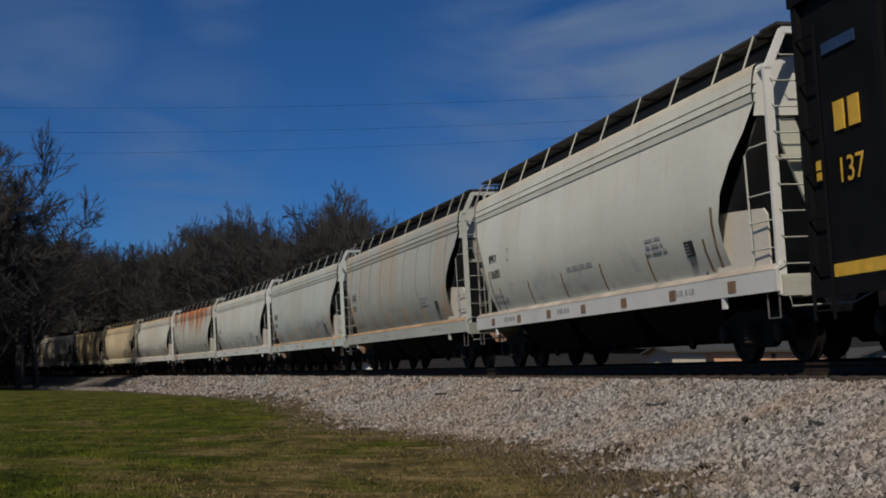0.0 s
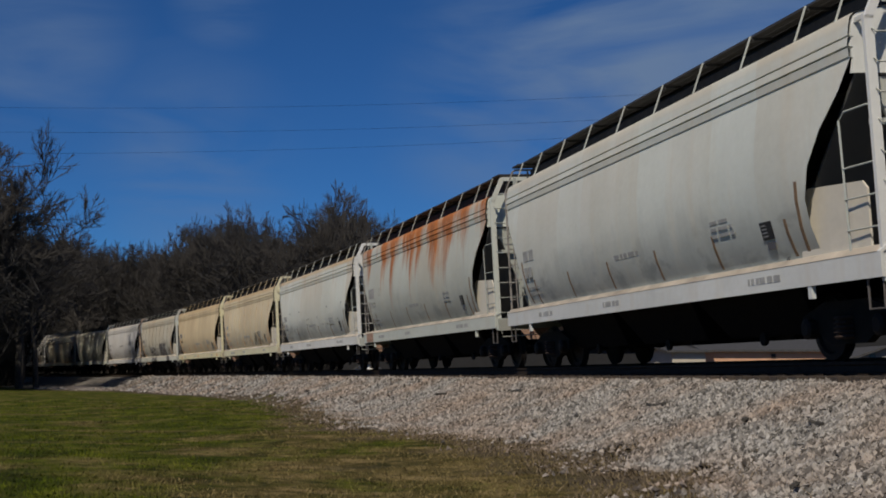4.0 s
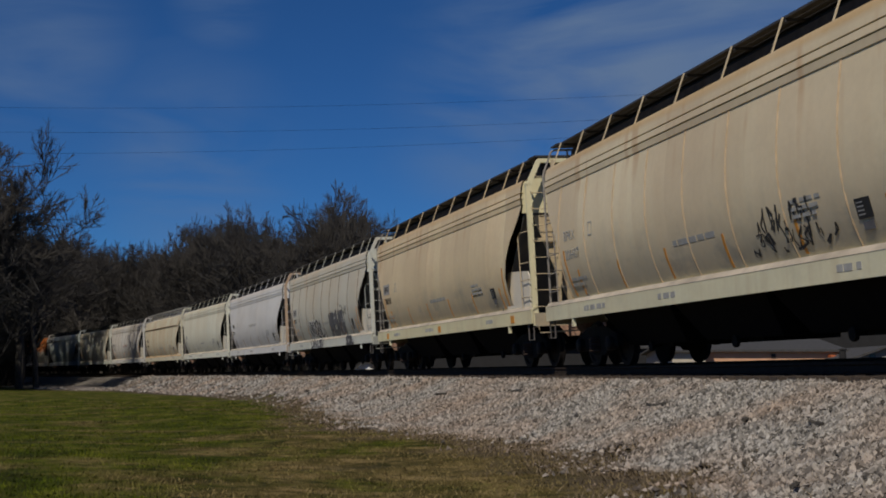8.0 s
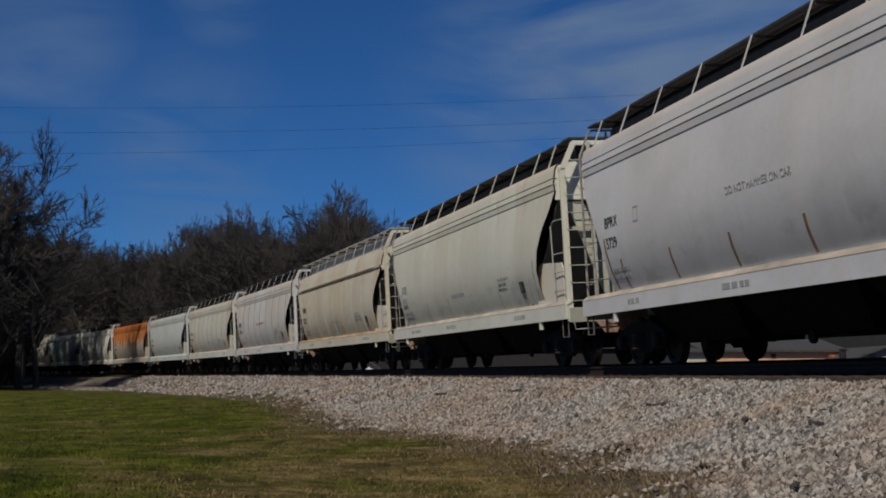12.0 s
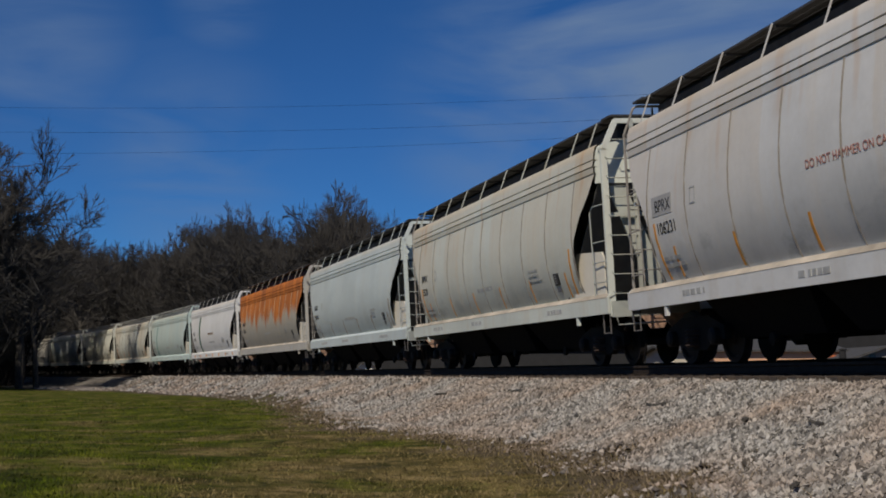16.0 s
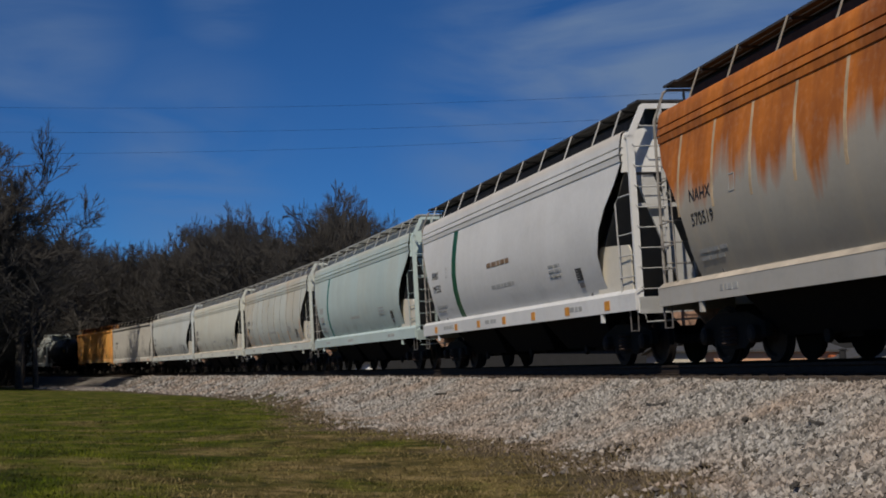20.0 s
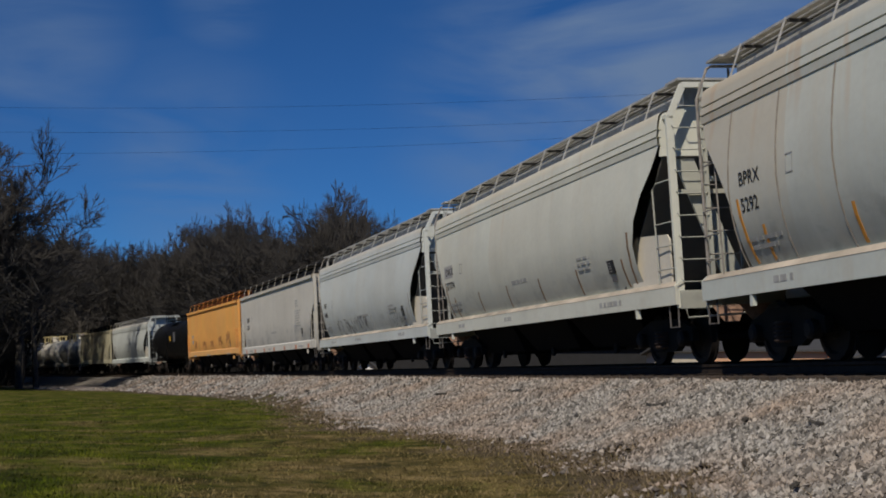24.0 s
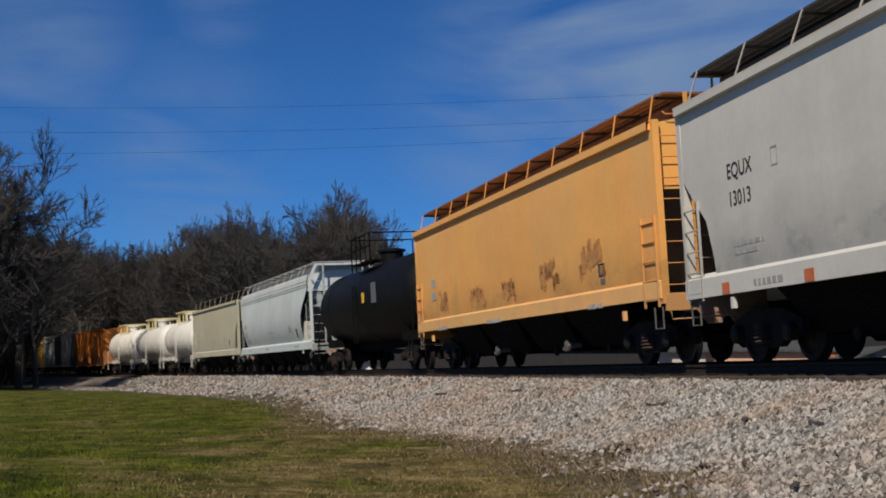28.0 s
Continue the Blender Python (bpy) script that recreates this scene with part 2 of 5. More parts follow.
def finish(bm, smooth=False):
    bmesh.ops.recalc_face_normals(bm, faces=bm.faces)
    me = bpy.data.meshes.new("shape")
    bm.to_mesh(me)
    bm.free()
    if smooth:
        me.polygons.foreach_set("use_smooth", [True] * len(me.polygons))
        me.set_sharp_from_angle(angle=radians(35))
    me.materials.append(None)
    return me


def part(name, shape, material, parent=None, label="", at=None):
    """One mesh object under a thing or a part. shape: a bmesh, or a mesh that several objects share."""
    me = finish(shape) if isinstance(shape, bmesh.types.BMesh) else shape
    ob = new(name, me)
    ob.material_slots[0].link = "OBJECT"
    ob.material_slots[0].material = material
    ob.parent = parent
    if at is not None:
        ob.matrix_basis = at
    if label:
        ob["label"] = label
    return ob


SHAPES = {}


def shape(key, make, smooth=False):
    """The mesh of that key, made once."""
    if key not in SHAPES:
        bm = bmesh.new()
        make(bm)
        SHAPES[key] = finish(bm, smooth)
    return SHAPES[key]


def letters(text, size):
    """A flat mesh of the text, 4 mm thick, from its lower left corner."""
    key = ("text", text, size)
    if key not in SHAPES:
        cu = bpy.data.curves.new("lettering", "FONT")
        cu.body, cu.size, cu.extrude, cu.space_line = text, size, 0.002, 0.85
        ob = new("lettering", cu)
        me = bpy.data.meshes.new_from_object(ob.evaluated_get(bpy.context.evaluated_depsgraph_get()))
        bpy.data.objects.remove(ob)
        bpy.data.curves.remove(cu)
        me.materials.clear()
        me.materials.append(None)
        SHAPES[key] = me
    return SHAPES[key]

# ---- ground, ballast and rails ----
COARSE = np.linspace(-420, 700, 2241)
CX, CY, CT = on_track(COARSE)


def from_track(x, y):
    """(s, left) of points of the plan."""
    x, y = np.asarray(x, float).ravel(), np.asarray(y, float).ravel()
    s, left = np.empty_like(x), np.empty_like(x)
    for i in range(0, len(x), 4000):
        dx, dy = x[i:i + 4000, None] - CX, y[i:i + 4000, None] - CY
        k = np.argmin(dx * dx + dy * dy, axis=1)
        rows = np.arange(len(k))
        s[i:i + 4000] = COARSE[k] - np.sin(CT[k]) * dx[rows, k] + np.cos(CT[k]) * dy[rows, k]
        left[i:i + 4000] = -np.cos(CT[k]) * dx[rows, k] - np.sin(CT[k]) * dy[rows, k]
    return s, left


GRASS_Z = 0.1
BED_Z = 0.98
# where the stones end on the camera's side: s, metres from the centre line
EDGE_S = (-420, 0, 10, 12, 15, 19, 22, 24, 34, 45, 51, 63, 88, 100, 140, 700)
EDGE_L = (5, 5, 4.9, 4.5, 4.3, 4.35, 4.85, 5.6, 4.75, 3.95, 3.6, 4.0, 7.0, 10.0, 10.0, 6)


def bank(left):
    return np.where(left > 0, np.interp(left, (0, 2.05, 4.4), (BED_Z, BED_Z, GRASS_Z)), np.interp(-left, (0, 2.2, 4.8), (BED_Z, BED_Z, GRASS_Z)))


def rolling(x, y):
    return 0.05 * np.sin(0.31 * x + 0.7) * np.cos(0.23 * y) + 0.03 * np.sin(0.9 * x + 0.4 * y)


def sheet(name, xs, ys, zs, material, nx, ny):
    """A grid of nx by ny points as one mesh."""
    me = bpy.data.meshes.new(name)
    i = (np.arange(nx - 1)[:, None] * ny + np.arange(ny - 1)[None, :]).ravel()
    faces = np.stack([i, i + ny, i + ny + 1, i + 1], axis=1)
    me.from_pydata(np.stack([xs.ravel(), ys.ravel(), zs.ravel()], axis=1).tolist(), [], faces.tolist())
    me.polygons.foreach_set("use_smooth", [True] * len(me.polygons))
    me.materials.append(material)
    return new(name, me)


def straw_of(n, l, at):
    """Where the grass has gone to straw, more so towards +x, and where bare soil shows beside the stones."""
    patch = noise_tex(n, l, at, 0.45, 6, 0.7)
    split = n.new("ShaderNodeSeparateXYZ")
    l.new(at, split.inputs[0])
    lean = ramp(n, l, split.outputs["X"], -4.5, 0.0, -0.07, 0.12)
    straw = ramp(n, l, math_node(n, l, "ADD", patch, lean), 0.42, 0.58)
    verge = n.new("ShaderNodeAttribute")
    verge.attribute_name = "verge"
    deep = n.new("ShaderNodeMapping")
    deep.inputs["Scale"].default_value = (1.0, 0.3, 1.0)
    l.new(at, deep.inputs["Vector"])
    clumps = noise_tex(n, l, deep.outputs["Vector"], 1.5, 6, 0.72)
    soil = ramp(n, l, math_node(n, l, "ADD", verge.outputs["Fac"], math_node(n, l, "MULTIPLY", math_node(n, l, "SUBTRACT", patch, 0.5), 1.6)), 0.22, 0.6)
    return straw, soil, ramp(n, l, clumps, 0.40, 0.60)


def ground_material():
    m, n, l, b = nodes_of("winter_grass")
    b.inputs["Specular IOR Level"].default_value = 0.05
    b.inputs["Roughness"].default_value = 0.95
    at = local_coords(n, l, (1, 1, 1), False)
    straw_mask, soil_mask, clump = straw_of(n, l, at)
    tuft = noise_tex(n, l, at, 2.2, 6, 0.7)
    fine = noise_tex(n, l, at, 30.0, 4, 0.7)
    col = mix(n, l, straw_mask, mix(n, l, clump, (0.034, 0.053, 0.004), (0.12, 0.145, 0.010)), mix(n, l, clump, (0.10, 0.075, 0.025), (0.27, 0.20, 0.085)))
    col = mix(n, l, ramp(n, l, tuft, 0.42, 0.7, 0.0, 0.55), col, (0.10, 0.085, 0.022))
    col = mix(n, l, ramp(n, l, tuft, 0.50, 0.36, 0.0, 0.8), col, (0.018, 0.026, 0.004))
    blotch = noise_tex(n, l, at, 1.15, 4, 0.62)
    col = mix(n, l, math_node(n, l, "MULTIPLY", ramp(n, l, blotch, 0.55, 0.66), ramp(n, l, straw_mask, 0.0, 1.0, 0.12, 0.75)), col, (0.36, 0.265, 0.12))
    col = mix(n, l, ramp(n, l, blotch, 0.46, 0.36, 0.0, 0.6), col, (0.032, 0.034, 0.007))
    col = mix(n, l, soil_mask, col, mix(n, l, fine, (0.065, 0.05, 0.035), (0.19, 0.15, 0.11)))
    col = mix(n, l, ramp(n, l, fine, 0.35, 0.75, 0.0, 0.5), col, (0.03, 0.032, 0.01))
    l.new(col, b.inputs["Base Color"])
    bump(n, l, b, math_node(n, l, "ADD", tuft, fine), 0.8, 0.05)
    return m


def gravel_material():
    m, n, l, b = nodes_of("ballast_bed")
    b.inputs["Specular IOR Level"].default_value = 0.05
    b.inputs["Roughness"].default_value = 0.9
    at = local_coords(n, l, (1, 1, 1), False)
    cell = n.new("ShaderNodeTexVoronoi")
    cell.inputs["Scale"].default_value = 17.0
    l.new(at, cell.inputs["Vector"])
    tone = n.new("ShaderNodeSeparateColor")
    l.new(cell.outputs["Color"], tone.inputs["Color"])
    wide = noise_tex(n, l, at, 0.5, 4)
    col = mix(n, l, tone.outputs["Red"], (0.15, 0.143, 0.13), (0.33, 0.315, 0.285))
    col = mix(n, l, ramp(n, l, wide, 0.35, 0.7, 0.0, 0.6), col, (0.24, 0.19, 0.15))
    # darkened towards the cell edges: shade between the stones put into the colour
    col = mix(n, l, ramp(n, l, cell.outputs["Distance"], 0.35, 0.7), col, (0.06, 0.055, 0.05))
    l.new(col, b.inputs["Base Color"])
    bump(n, l, b, math_node(n, l, "SUBTRACT", 1.0, cell.outputs["Distance"]), 1.0, 0.04)
    return m


def stone_material():
    m, n, l, b = nodes_of("ballast_stone")
    b.inputs["Specular IOR Level"].default_value = 0.05
    b.inputs["Roughness"].default_value = 0.9
    g = n.new("ShaderNodeNewGeometry")
    r = g.outputs["Random Per Island"]
    at = local_coords(n, l, (1, 1, 1), False)
    wide = noise_tex(n, l, at, 0.45, 4)
    fine = noise_tex(n, l, at, 45.0, 3)
    grey = mix(n, l, r, (0.045, 0.043, 0.04), (0.48, 0.455, 0.42))
    warm = mix(n, l, r, (0.075, 0.055, 0.042), (0.47, 0.37, 0.295))
    col = mix(n, l, ramp(n, l, wide, 0.40, 0.62), grey, warm)
    l.new(mix(n, l, ramp(n, l, fine, 0.3, 0.7, 0.0, 0.35), col, (0.15, 0.14, 0.13)), b.inputs["Base Color"])
    return m


def axis_steps(fine_from, fine_to, step, reach):
    """Coordinates that are close together in the middle and spread out to the horizon."""
    mid = np.arange(fine_from, fine_to + step / 2, step)
    out = step * 1.35 ** np.arange(1, 40)
    out = np.cumsum(out)
    out = out[out < reach]
    return np.concatenate([(fine_from - out)[::-1], mid, fine_to + out])


def make_ground():
    gx, gy = axis_steps(-46, 26, 0.5, 2600), axis_steps(2, 130, 0.6, 2600)
    xx, yy = np.meshgrid(gx, gy, indexing="ij")
    s, left = from_track(xx, yy)
    z = bank(left) + rolling(xx.ravel(), yy.ravel()) * np.clip((abs(left) - 3) / 3, 0, 1)
    edge = np.interp(s, EDGE_S, EDGE_L)
    inside = np.clip(np.minimum(edge - left, left + 5.2) / 0.8, 0, 1)
    z = z - 0.16 * inside
    ob = sheet("ground", xx, yy, z, ground_material(), len(gx), len(gy))
    near = ob.data.attributes.new("verge", "FLOAT", "POINT")
    near.data.foreach_set("value", np.exp(-np.maximum(left - edge, 0) / 1.2).astype(np.float32))
    tagged(ob, "patchy green and straw-coloured winter grass", "ground", kind="structure")


def bed_height(s, left, x, y):
    z = bank(left) + rolling(x, y) * np.clip((abs(left) - 3) / 3, 0, 1)
    return z + 0.03 * np.sin(3.1 * s + 2.0 * left) * np.sin(2.3 * left + 0.7 * s)


def make_ballast():
    ss = np.concatenate([np.arange(-400, -10, 4.0), np.arange(-10, 80, 0.4), np.arange(80, 690, 2.0)])
    k = np.linspace(0, 1, 40)
    edge = np.interp(ss, EDGE_S, EDGE_L) + 0.25 * np.sin(ss * 1.9) + 0.15 * np.sin(ss * 4.7 + 1)
    left = edge[:, None] + (-5.0 - edge[:, None]) * k[None, :]
    s2 = np.repeat(ss[:, None], 40, axis=1)
    x, y, _ = on_track(s2.ravel(), left.ravel())
    z = bed_height(s2.ravel(), left.ravel(), x, y)
    z = np.where(np.tile((k == 0) | (k == 1), len(ss)), z - 0.25, z)
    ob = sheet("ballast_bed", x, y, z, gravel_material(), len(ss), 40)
    tagged(ob, "bank of pale crushed stone ballast under the track", "ballast", kind="structure")


def make_stones():
    """Loose stones: rough eight-sided lumps on the camera's side of the rails."""
    rng = np.random.default_rng(4)
    groups = ((42000, 6.0, 20.0, 0.9), (30000, 20.0, 34.0, 1.05), (15000, 34.0, 62.0, 1.5), (9000, 62.0, 110.0, 2.2))
    base = np.array([(1, 0, 0), (-1, 0, 0), (0, 1, 0), (0, -1, 0), (0, 0, 1), (0, 0, -1)], float)
    tri = np.array([(0, 2, 4), (2, 1, 4), (1, 3, 4), (3, 0, 4), (2, 0, 5), (1, 2, 5), (3, 1, 5), (0, 3, 5)])
    verts, faces, count = [], [], 0
    for many, s0, s1, big in groups:
        s = rng.uniform(s0, s1, many)
        edge = np.interp(s, EDGE_S, EDGE_L) + 0.25 * np.sin(s * 1.9) + 0.15 * np.sin(s * 4.7 + 1)
        left = 1.0 + (edge - 1.0 + 0.5 * abs(rng.normal(0, 1, many)) * (rng.random(many) < 0.16)) * rng.random(many) ** 0.9
        x, y, _ = on_track(s, left)
        size = big * rng.uniform(0.022, 0.048, many)
        z = bed_height(s, left, x, y) + size * 0.25
        v = base[None] * rng.uniform(0.65, 1.25, (many, 6, 1)) + rng.normal(0, 0.22, (many, 6, 3))
        v *= (size[:, None] * rng.uniform(0.7, 1.3, (many, 3)))[:, None, :]
        a = rng.uniform(0, 2 * np.pi, many)
        ca, sa = np.cos(a)[:, None], np.sin(a)[:, None]
        vx, vy = v[:, :, 0] * ca - v[:, :, 1] * sa, v[:, :, 0] * sa + v[:, :, 1] * ca
        v = np.stack([vx + x[:, None], vy + y[:, None], v[:, :, 2] + z[:, None]], axis=2)
        verts.append(v.reshape(-1, 3))
        faces.append((tri[None] + (count + 6 * np.arange(many))[:, None, None]).reshape(-1, 3))
        count += 6 * many
    me = bpy.data.meshes.new("ballast_stones")
    me.from_pydata(np.concatenate(verts).tolist(), [], np.concatenate(faces).tolist())
    me.materials.append(stone_material())
    tagged(new("ballast_stones", me), "loose pale grey and brownish crushed stones", "ballast", kind="stuff")


def make_blades():
    rng = np.random.default_rng(9)
    many = 120000
    y = 7.0 + 45.0 * rng.random(many) ** 1.6
    x = y * rng.uniform(-0.40, 0.30, many)
    s, left = from_track(x, y)
    edge = np.interp(s, EDGE_S, EDGE_L)
    clump = np.sin(1.7 * x + 0.6 * y) * np.sin(1.1 * y - 0.5 * x) + 0.6 * np.sin(4.1 * x) * np.sin(3.3 * y)
    ok = (left > edge - 0.3 + 0.5 * rng.random(many)) & (clump > rng.uniform(-1.2, 0.6, many))
    x, y, left = x[ok], y[ok], left[ok]
    z = bank(left) + rolling(x, y) * np.clip((abs(left) - 3) / 3, 0, 1) - 0.01
    many = len(x)
    h = rng.uniform(0.012, 0.04, many) * (1 + 0.015 * y)
    w = 0.006 * (1 + 0.05 * y)
    a = rng.uniform(0, 2 * np.pi, many)
    lean = rng.normal(0, 0.6, (many, 2)) * h[:, None]
    p = np.empty((many, 3, 3))
    p[:, 0] = np.stack([x + np.cos(a) * w, y + np.sin(a) * w, z], axis=1)
    p[:, 1] = np.stack([x - np.cos(a) * w, y - np.sin(a) * w, z], axis=1)
    p[:, 2] = np.stack([x + lean[:, 0], y + lean[:, 1], z + h], axis=1)
    me = bpy.data.meshes.new("grass_blades")
    me.from_pydata(p.reshape(-1, 3).tolist(), [], np.arange(3 * many).reshape(-1, 3).tolist())
    m, n, l, b = nodes_of("grass_blade")
    b.inputs["Specular IOR Level"].default_value = 0.05
    b.inputs["Roughness"].default_value = 0.8
    r = n.new("ShaderNodeNewGeometry").outputs["Random Per Island"]
    straw_mask, _, clump = straw_of(n, l, local_coords(n, l, (1, 1, 1), False))
    green = mix(n, l, clump, mix(n, l, r, (0.026, 0.044, 0.004), (0.06, 0.08, 0.007)), mix(n, l, r, (0.08, 0.10, 0.007), (0.15, 0.165, 0.018)))
    straw = mix(n, l, r, (0.10, 0.08, 0.03), (0.26, 0.2, 0.09))
    l.new(mix(n, l, straw_mask, green, straw), b.inputs["Base Color"])
    me.materials.append(m)
    tagged(new("grass_blades", me), "short mixed green and dry grass blades", "grass", kind="stuff")


def make_tufts():
    """Dry grey-brown grass that leans over the edge of the stones."""
    rng = np.random.default_rng(19)
    many = 26000
    s = 7.0 + 40.0 * rng.random(many) ** 1.5
    edge = np.interp(s, EDGE_S, EDGE_L) + 0.25 * np.sin(s * 1.9) + 0.15 * np.sin(s * 4.7 + 1)
    out = rng.normal(0.45, 0.45, many)
    clump = np.sin(2.9 * s + 1.3 * out) * np.sin(1.3 * s + 4.0 * out + 1)
    ok = clump > rng.uniform(-0.9, 0.5, many)
    s, left = s[ok], (edge + out)[ok]
    x, y, _ = on_track(s, left)
    many = len(x)
    z = bank(left) + rolling(x, y) * np.clip((abs(left) - 3) / 3, 0, 1) - 0.01
    h = rng.uniform(0.025, 0.10, many)
    w = 0.005 * (1 + 0.04 * y)
    a = rng.uniform(0, 2 * np.pi, many)
    lean = rng.normal(0, 0.8, (many, 2)) * h[:, None]
    p = np.empty((many, 3, 3))
    p[:, 0] = np.stack([x + np.cos(a) * w, y + np.sin(a) * w, z], axis=1)
    p[:, 1] = np.stack([x - np.cos(a) * w, y - np.sin(a) * w, z], axis=1)
    p[:, 2] = np.stack([x + lean[:, 0], y + lean[:, 1], z + h], axis=1)
    me = bpy.data.meshes.new("dry_tufts")
    me.from_pydata(p.reshape(-1, 3).tolist(), [], np.arange(3 * many).reshape(-1, 3).tolist())
    m, n, l, b = nodes_of("dry_grass")
    b.inputs["Specular IOR Level"].default_value = 0.05
    b.inputs["Roughness"].default_value = 0.85
    r = n.new("ShaderNodeNewGeometry").outputs["Random Per Island"]
    l.new(mix(n, l, r, (0.06, 0.045, 0.028), (0.27, 0.21, 0.14)), b.inputs["Base Color"])
    me.materials.append(m)
    tagged(new("dry_tufts", me), "dry grey-brown grass tufts at the edge of the ballast", "grass", kind="stuff")


def along(bm, outline, s_values, left, z0):
    """The outline (left, up) swept along the track at that distance from its centre line."""
    rings = []
    for s in s_values:
        ring = []
        for a, b in outline:
            x, y, _ = on_track(s, left + a)
            ring.append(bm.verts.new((float(x), float(y), z0 + b)))
        rings.append(ring)
    k = len(outline)
    for u, v in zip(rings, rings[1:]):
        for i in range(k):
            bm.faces.new((u[i], u[(i + 1) % k], v[(i + 1) % k], v[i]))
    bm.faces.new(rings[0])
    bm.faces.new(rings[-1][::-1])


def make_track():
    track = tagged(new("railway_track"), "single curved railway track with brown steel rails on wooden ties", "railway track", kind="structure")
    run = np.concatenate([np.arange(-400, -20, 20.0), np.arange(-20, 160, 3.0), np.arange(160, 690, 20.0)])
    head = ((-0.036, 0), (-0.036, -0.04), (-0.01, -0.055), (-0.01, -0.145), (-0.07, -0.16), (-0.07, -0.175),
            (0.07, -0.175), (0.07, -0.16), (0.01, -0.145), (0.01, -0.055), (0.036, -0.04), (0.036, 0))
    for side in (0.753, -0.753):
        bm = bmesh.new()
        along(bm, head, run, side, RAIL_Z - CANT * side)
        part("rail", bm, RAIL, track)
    tie = shape("tie", lambda bm: box(bm, 0, 0, -0.265, 0.23, 2.6, 0.18))
    plate = shape("tie_plate", lambda bm: box(bm, 0, 0, -0.165, 0.18, 0.30, 0.02))
    wood = plain("tie_wood", (0.06, 0.045, 0.035), 0.9, 0, 0.4, 14, 0.01)
    for k in range(110):
        m = track_pose(4 + 0.55 * k)
        t = part("tie", tie, wood, track, at=m)
        for side in (0.753, -0.753):
            part("tie_plate", plate, RAIL, t, at=pose(0, side, 0))
    bm = bmesh.new()
    for k in list(range(-300, 0)) + list(range(110, 500)):
        box(bm, 0, 0, -0.265, 0.23, 2.6, 0.18, track_pose(4 + 0.55 * k))
    tagged(part("far_ties", bm, wood, track), kind="stuff")


make_ground()
make_ballast()
make_track()


# ---- buildings behind the track ----
def building(name, x0, x1, y0, y1, eave, ridge, wall_mat, roof_mat, label, along_x=True, z0=0.0):
    b = tagged(new(name), label, "building")
    bm = bmesh.new()
    cx, cy = (x0 + x1) / 2, (y0 + y1) / 2
    if along_x:
        prism(bm, [(y0, z0), (y1, z0), (y1, eave), (cy, ridge), (y0, eave)], x0, x1, "x")
    else:
        prism(bm, [(x0, z0), (x1, z0), (x1, eave), (cx, ridge), (x0, eave)], y0, y1, "y")
    part("wall", bm, wall_mat, b)
    bm = bmesh.new()
    o, t = 0.35, 0.12
    if along_x:
        k = (ridge - eave) / (cy - y0)
        prism(bm, [(y0 - o, eave - o * k), (cy, ridge), (y1 + o, eave - o * k), (y1 + o, eave - o * k + t), (cy, ridge + t), (y0 - o, eave - o * k + t)], x0 - o, x1 + o, "x")
    else:
        k = (ridge - eave) / (cx - x0)
        prism(bm, [(x0 - o, eave - o * k), (cx, ridge), (x1 + o, eave - o * k), (x1 + o, eave - o * k + t), (cx, ridge + t), (x0 - o, eave - o * k + t)], y0 - o, y1 + o, "y")
    part("roof", bm, roof_mat, b)
    return b


PEACH = plain("peach_stucco", (0.62, 0.36, 0.22), 0.9, 0, 0.08, 2)
CREAM = plain("cream_siding", (0.5, 0.45, 0.36), 0.9, 0, 0.08, 2)
SHINGLE = plain("grey_shingles", (0.055, 0.054, 0.053), 0.9, 0, 0.3, 5)
SLATE = plain("dark_siding", (0.016, 0.016, 0.017), 0.9, 0, 0.2, 2)
GLASS = plain("dark_glass", (0.02, 0.022, 0.025), 0.15, 0, 0.1)
shop = building("low_shop", 15.1, 22.9, 75, 86, 2.52, 3.25, PEACH, SHINGLE, "long low peach-coloured building with a grey roof")
bm = bmesh.new()
prism(bm, [(22.1, 2.05), (22.8, 2.05), (22.8, 2.2), (22.1, 2.3)], 74.2, 74.95, "y")
part("awning", bm, RED, shop, "dull red awning")
part("sign", box(bmesh.new(), 19.0, 74.95, 2.25, 0.25, 0.06, 0.22), SLATE, shop)
annex = building("white_annex", 13.1, 15.0, 74.5, 84, 2.45, 2.8, CREAM, SHINGLE, "cream end building beside the long shop")
house = building("gabled_house", 21.9, 25.6, 70, 78, 1.95, 2.6, plain("grey_boards", (0.24, 0.23, 0.21), 0.9, 0, 0.1, 2), SHINGLE, "small grey house with a low gable", False)
part("window", box(bmesh.new(), 23.05, 69.97, 1.9, 0.3, 0.08, 0.7), GLASS, house)
building("grey_roofed_hall", 21.0, 44.0, 92, 104, 4.9, 5.1, SLATE, SLATE, "dark hall with a grey roof behind the shop")
building("dark_shed", -7.5, 20.6, 97, 106, 3.2, 4.3, SLATE, SHINGLE, "long low dark grey shed")
building("white_shed", -6.1, -4.4, 90, 93, 1.5, 2.1, plain("white_boards", (0.75, 0.74, 0.72), 0.8, 0, 0.06), SHINGLE, "small white shed with a pitched roof", False)
post = tagged(new("gate_post"), "thick dark post beside the grey house", "post")
bm = bmesh.new()
lathe(bm, [(0.0, 0.2), (2.0, 0.19), (2.4, 0.18), (2.45, 0.1)], 10, "z", (21.0, 68.5, 0))
part("shaft", bm, SLATE, post)
part("shaft_cap", lathe(bmesh.new(), [(2.44, 0.22), (2.5, 0.22), (2.54, 0.08)], 10, "z", (21.0, 68.5, 0)), SLATE, post)

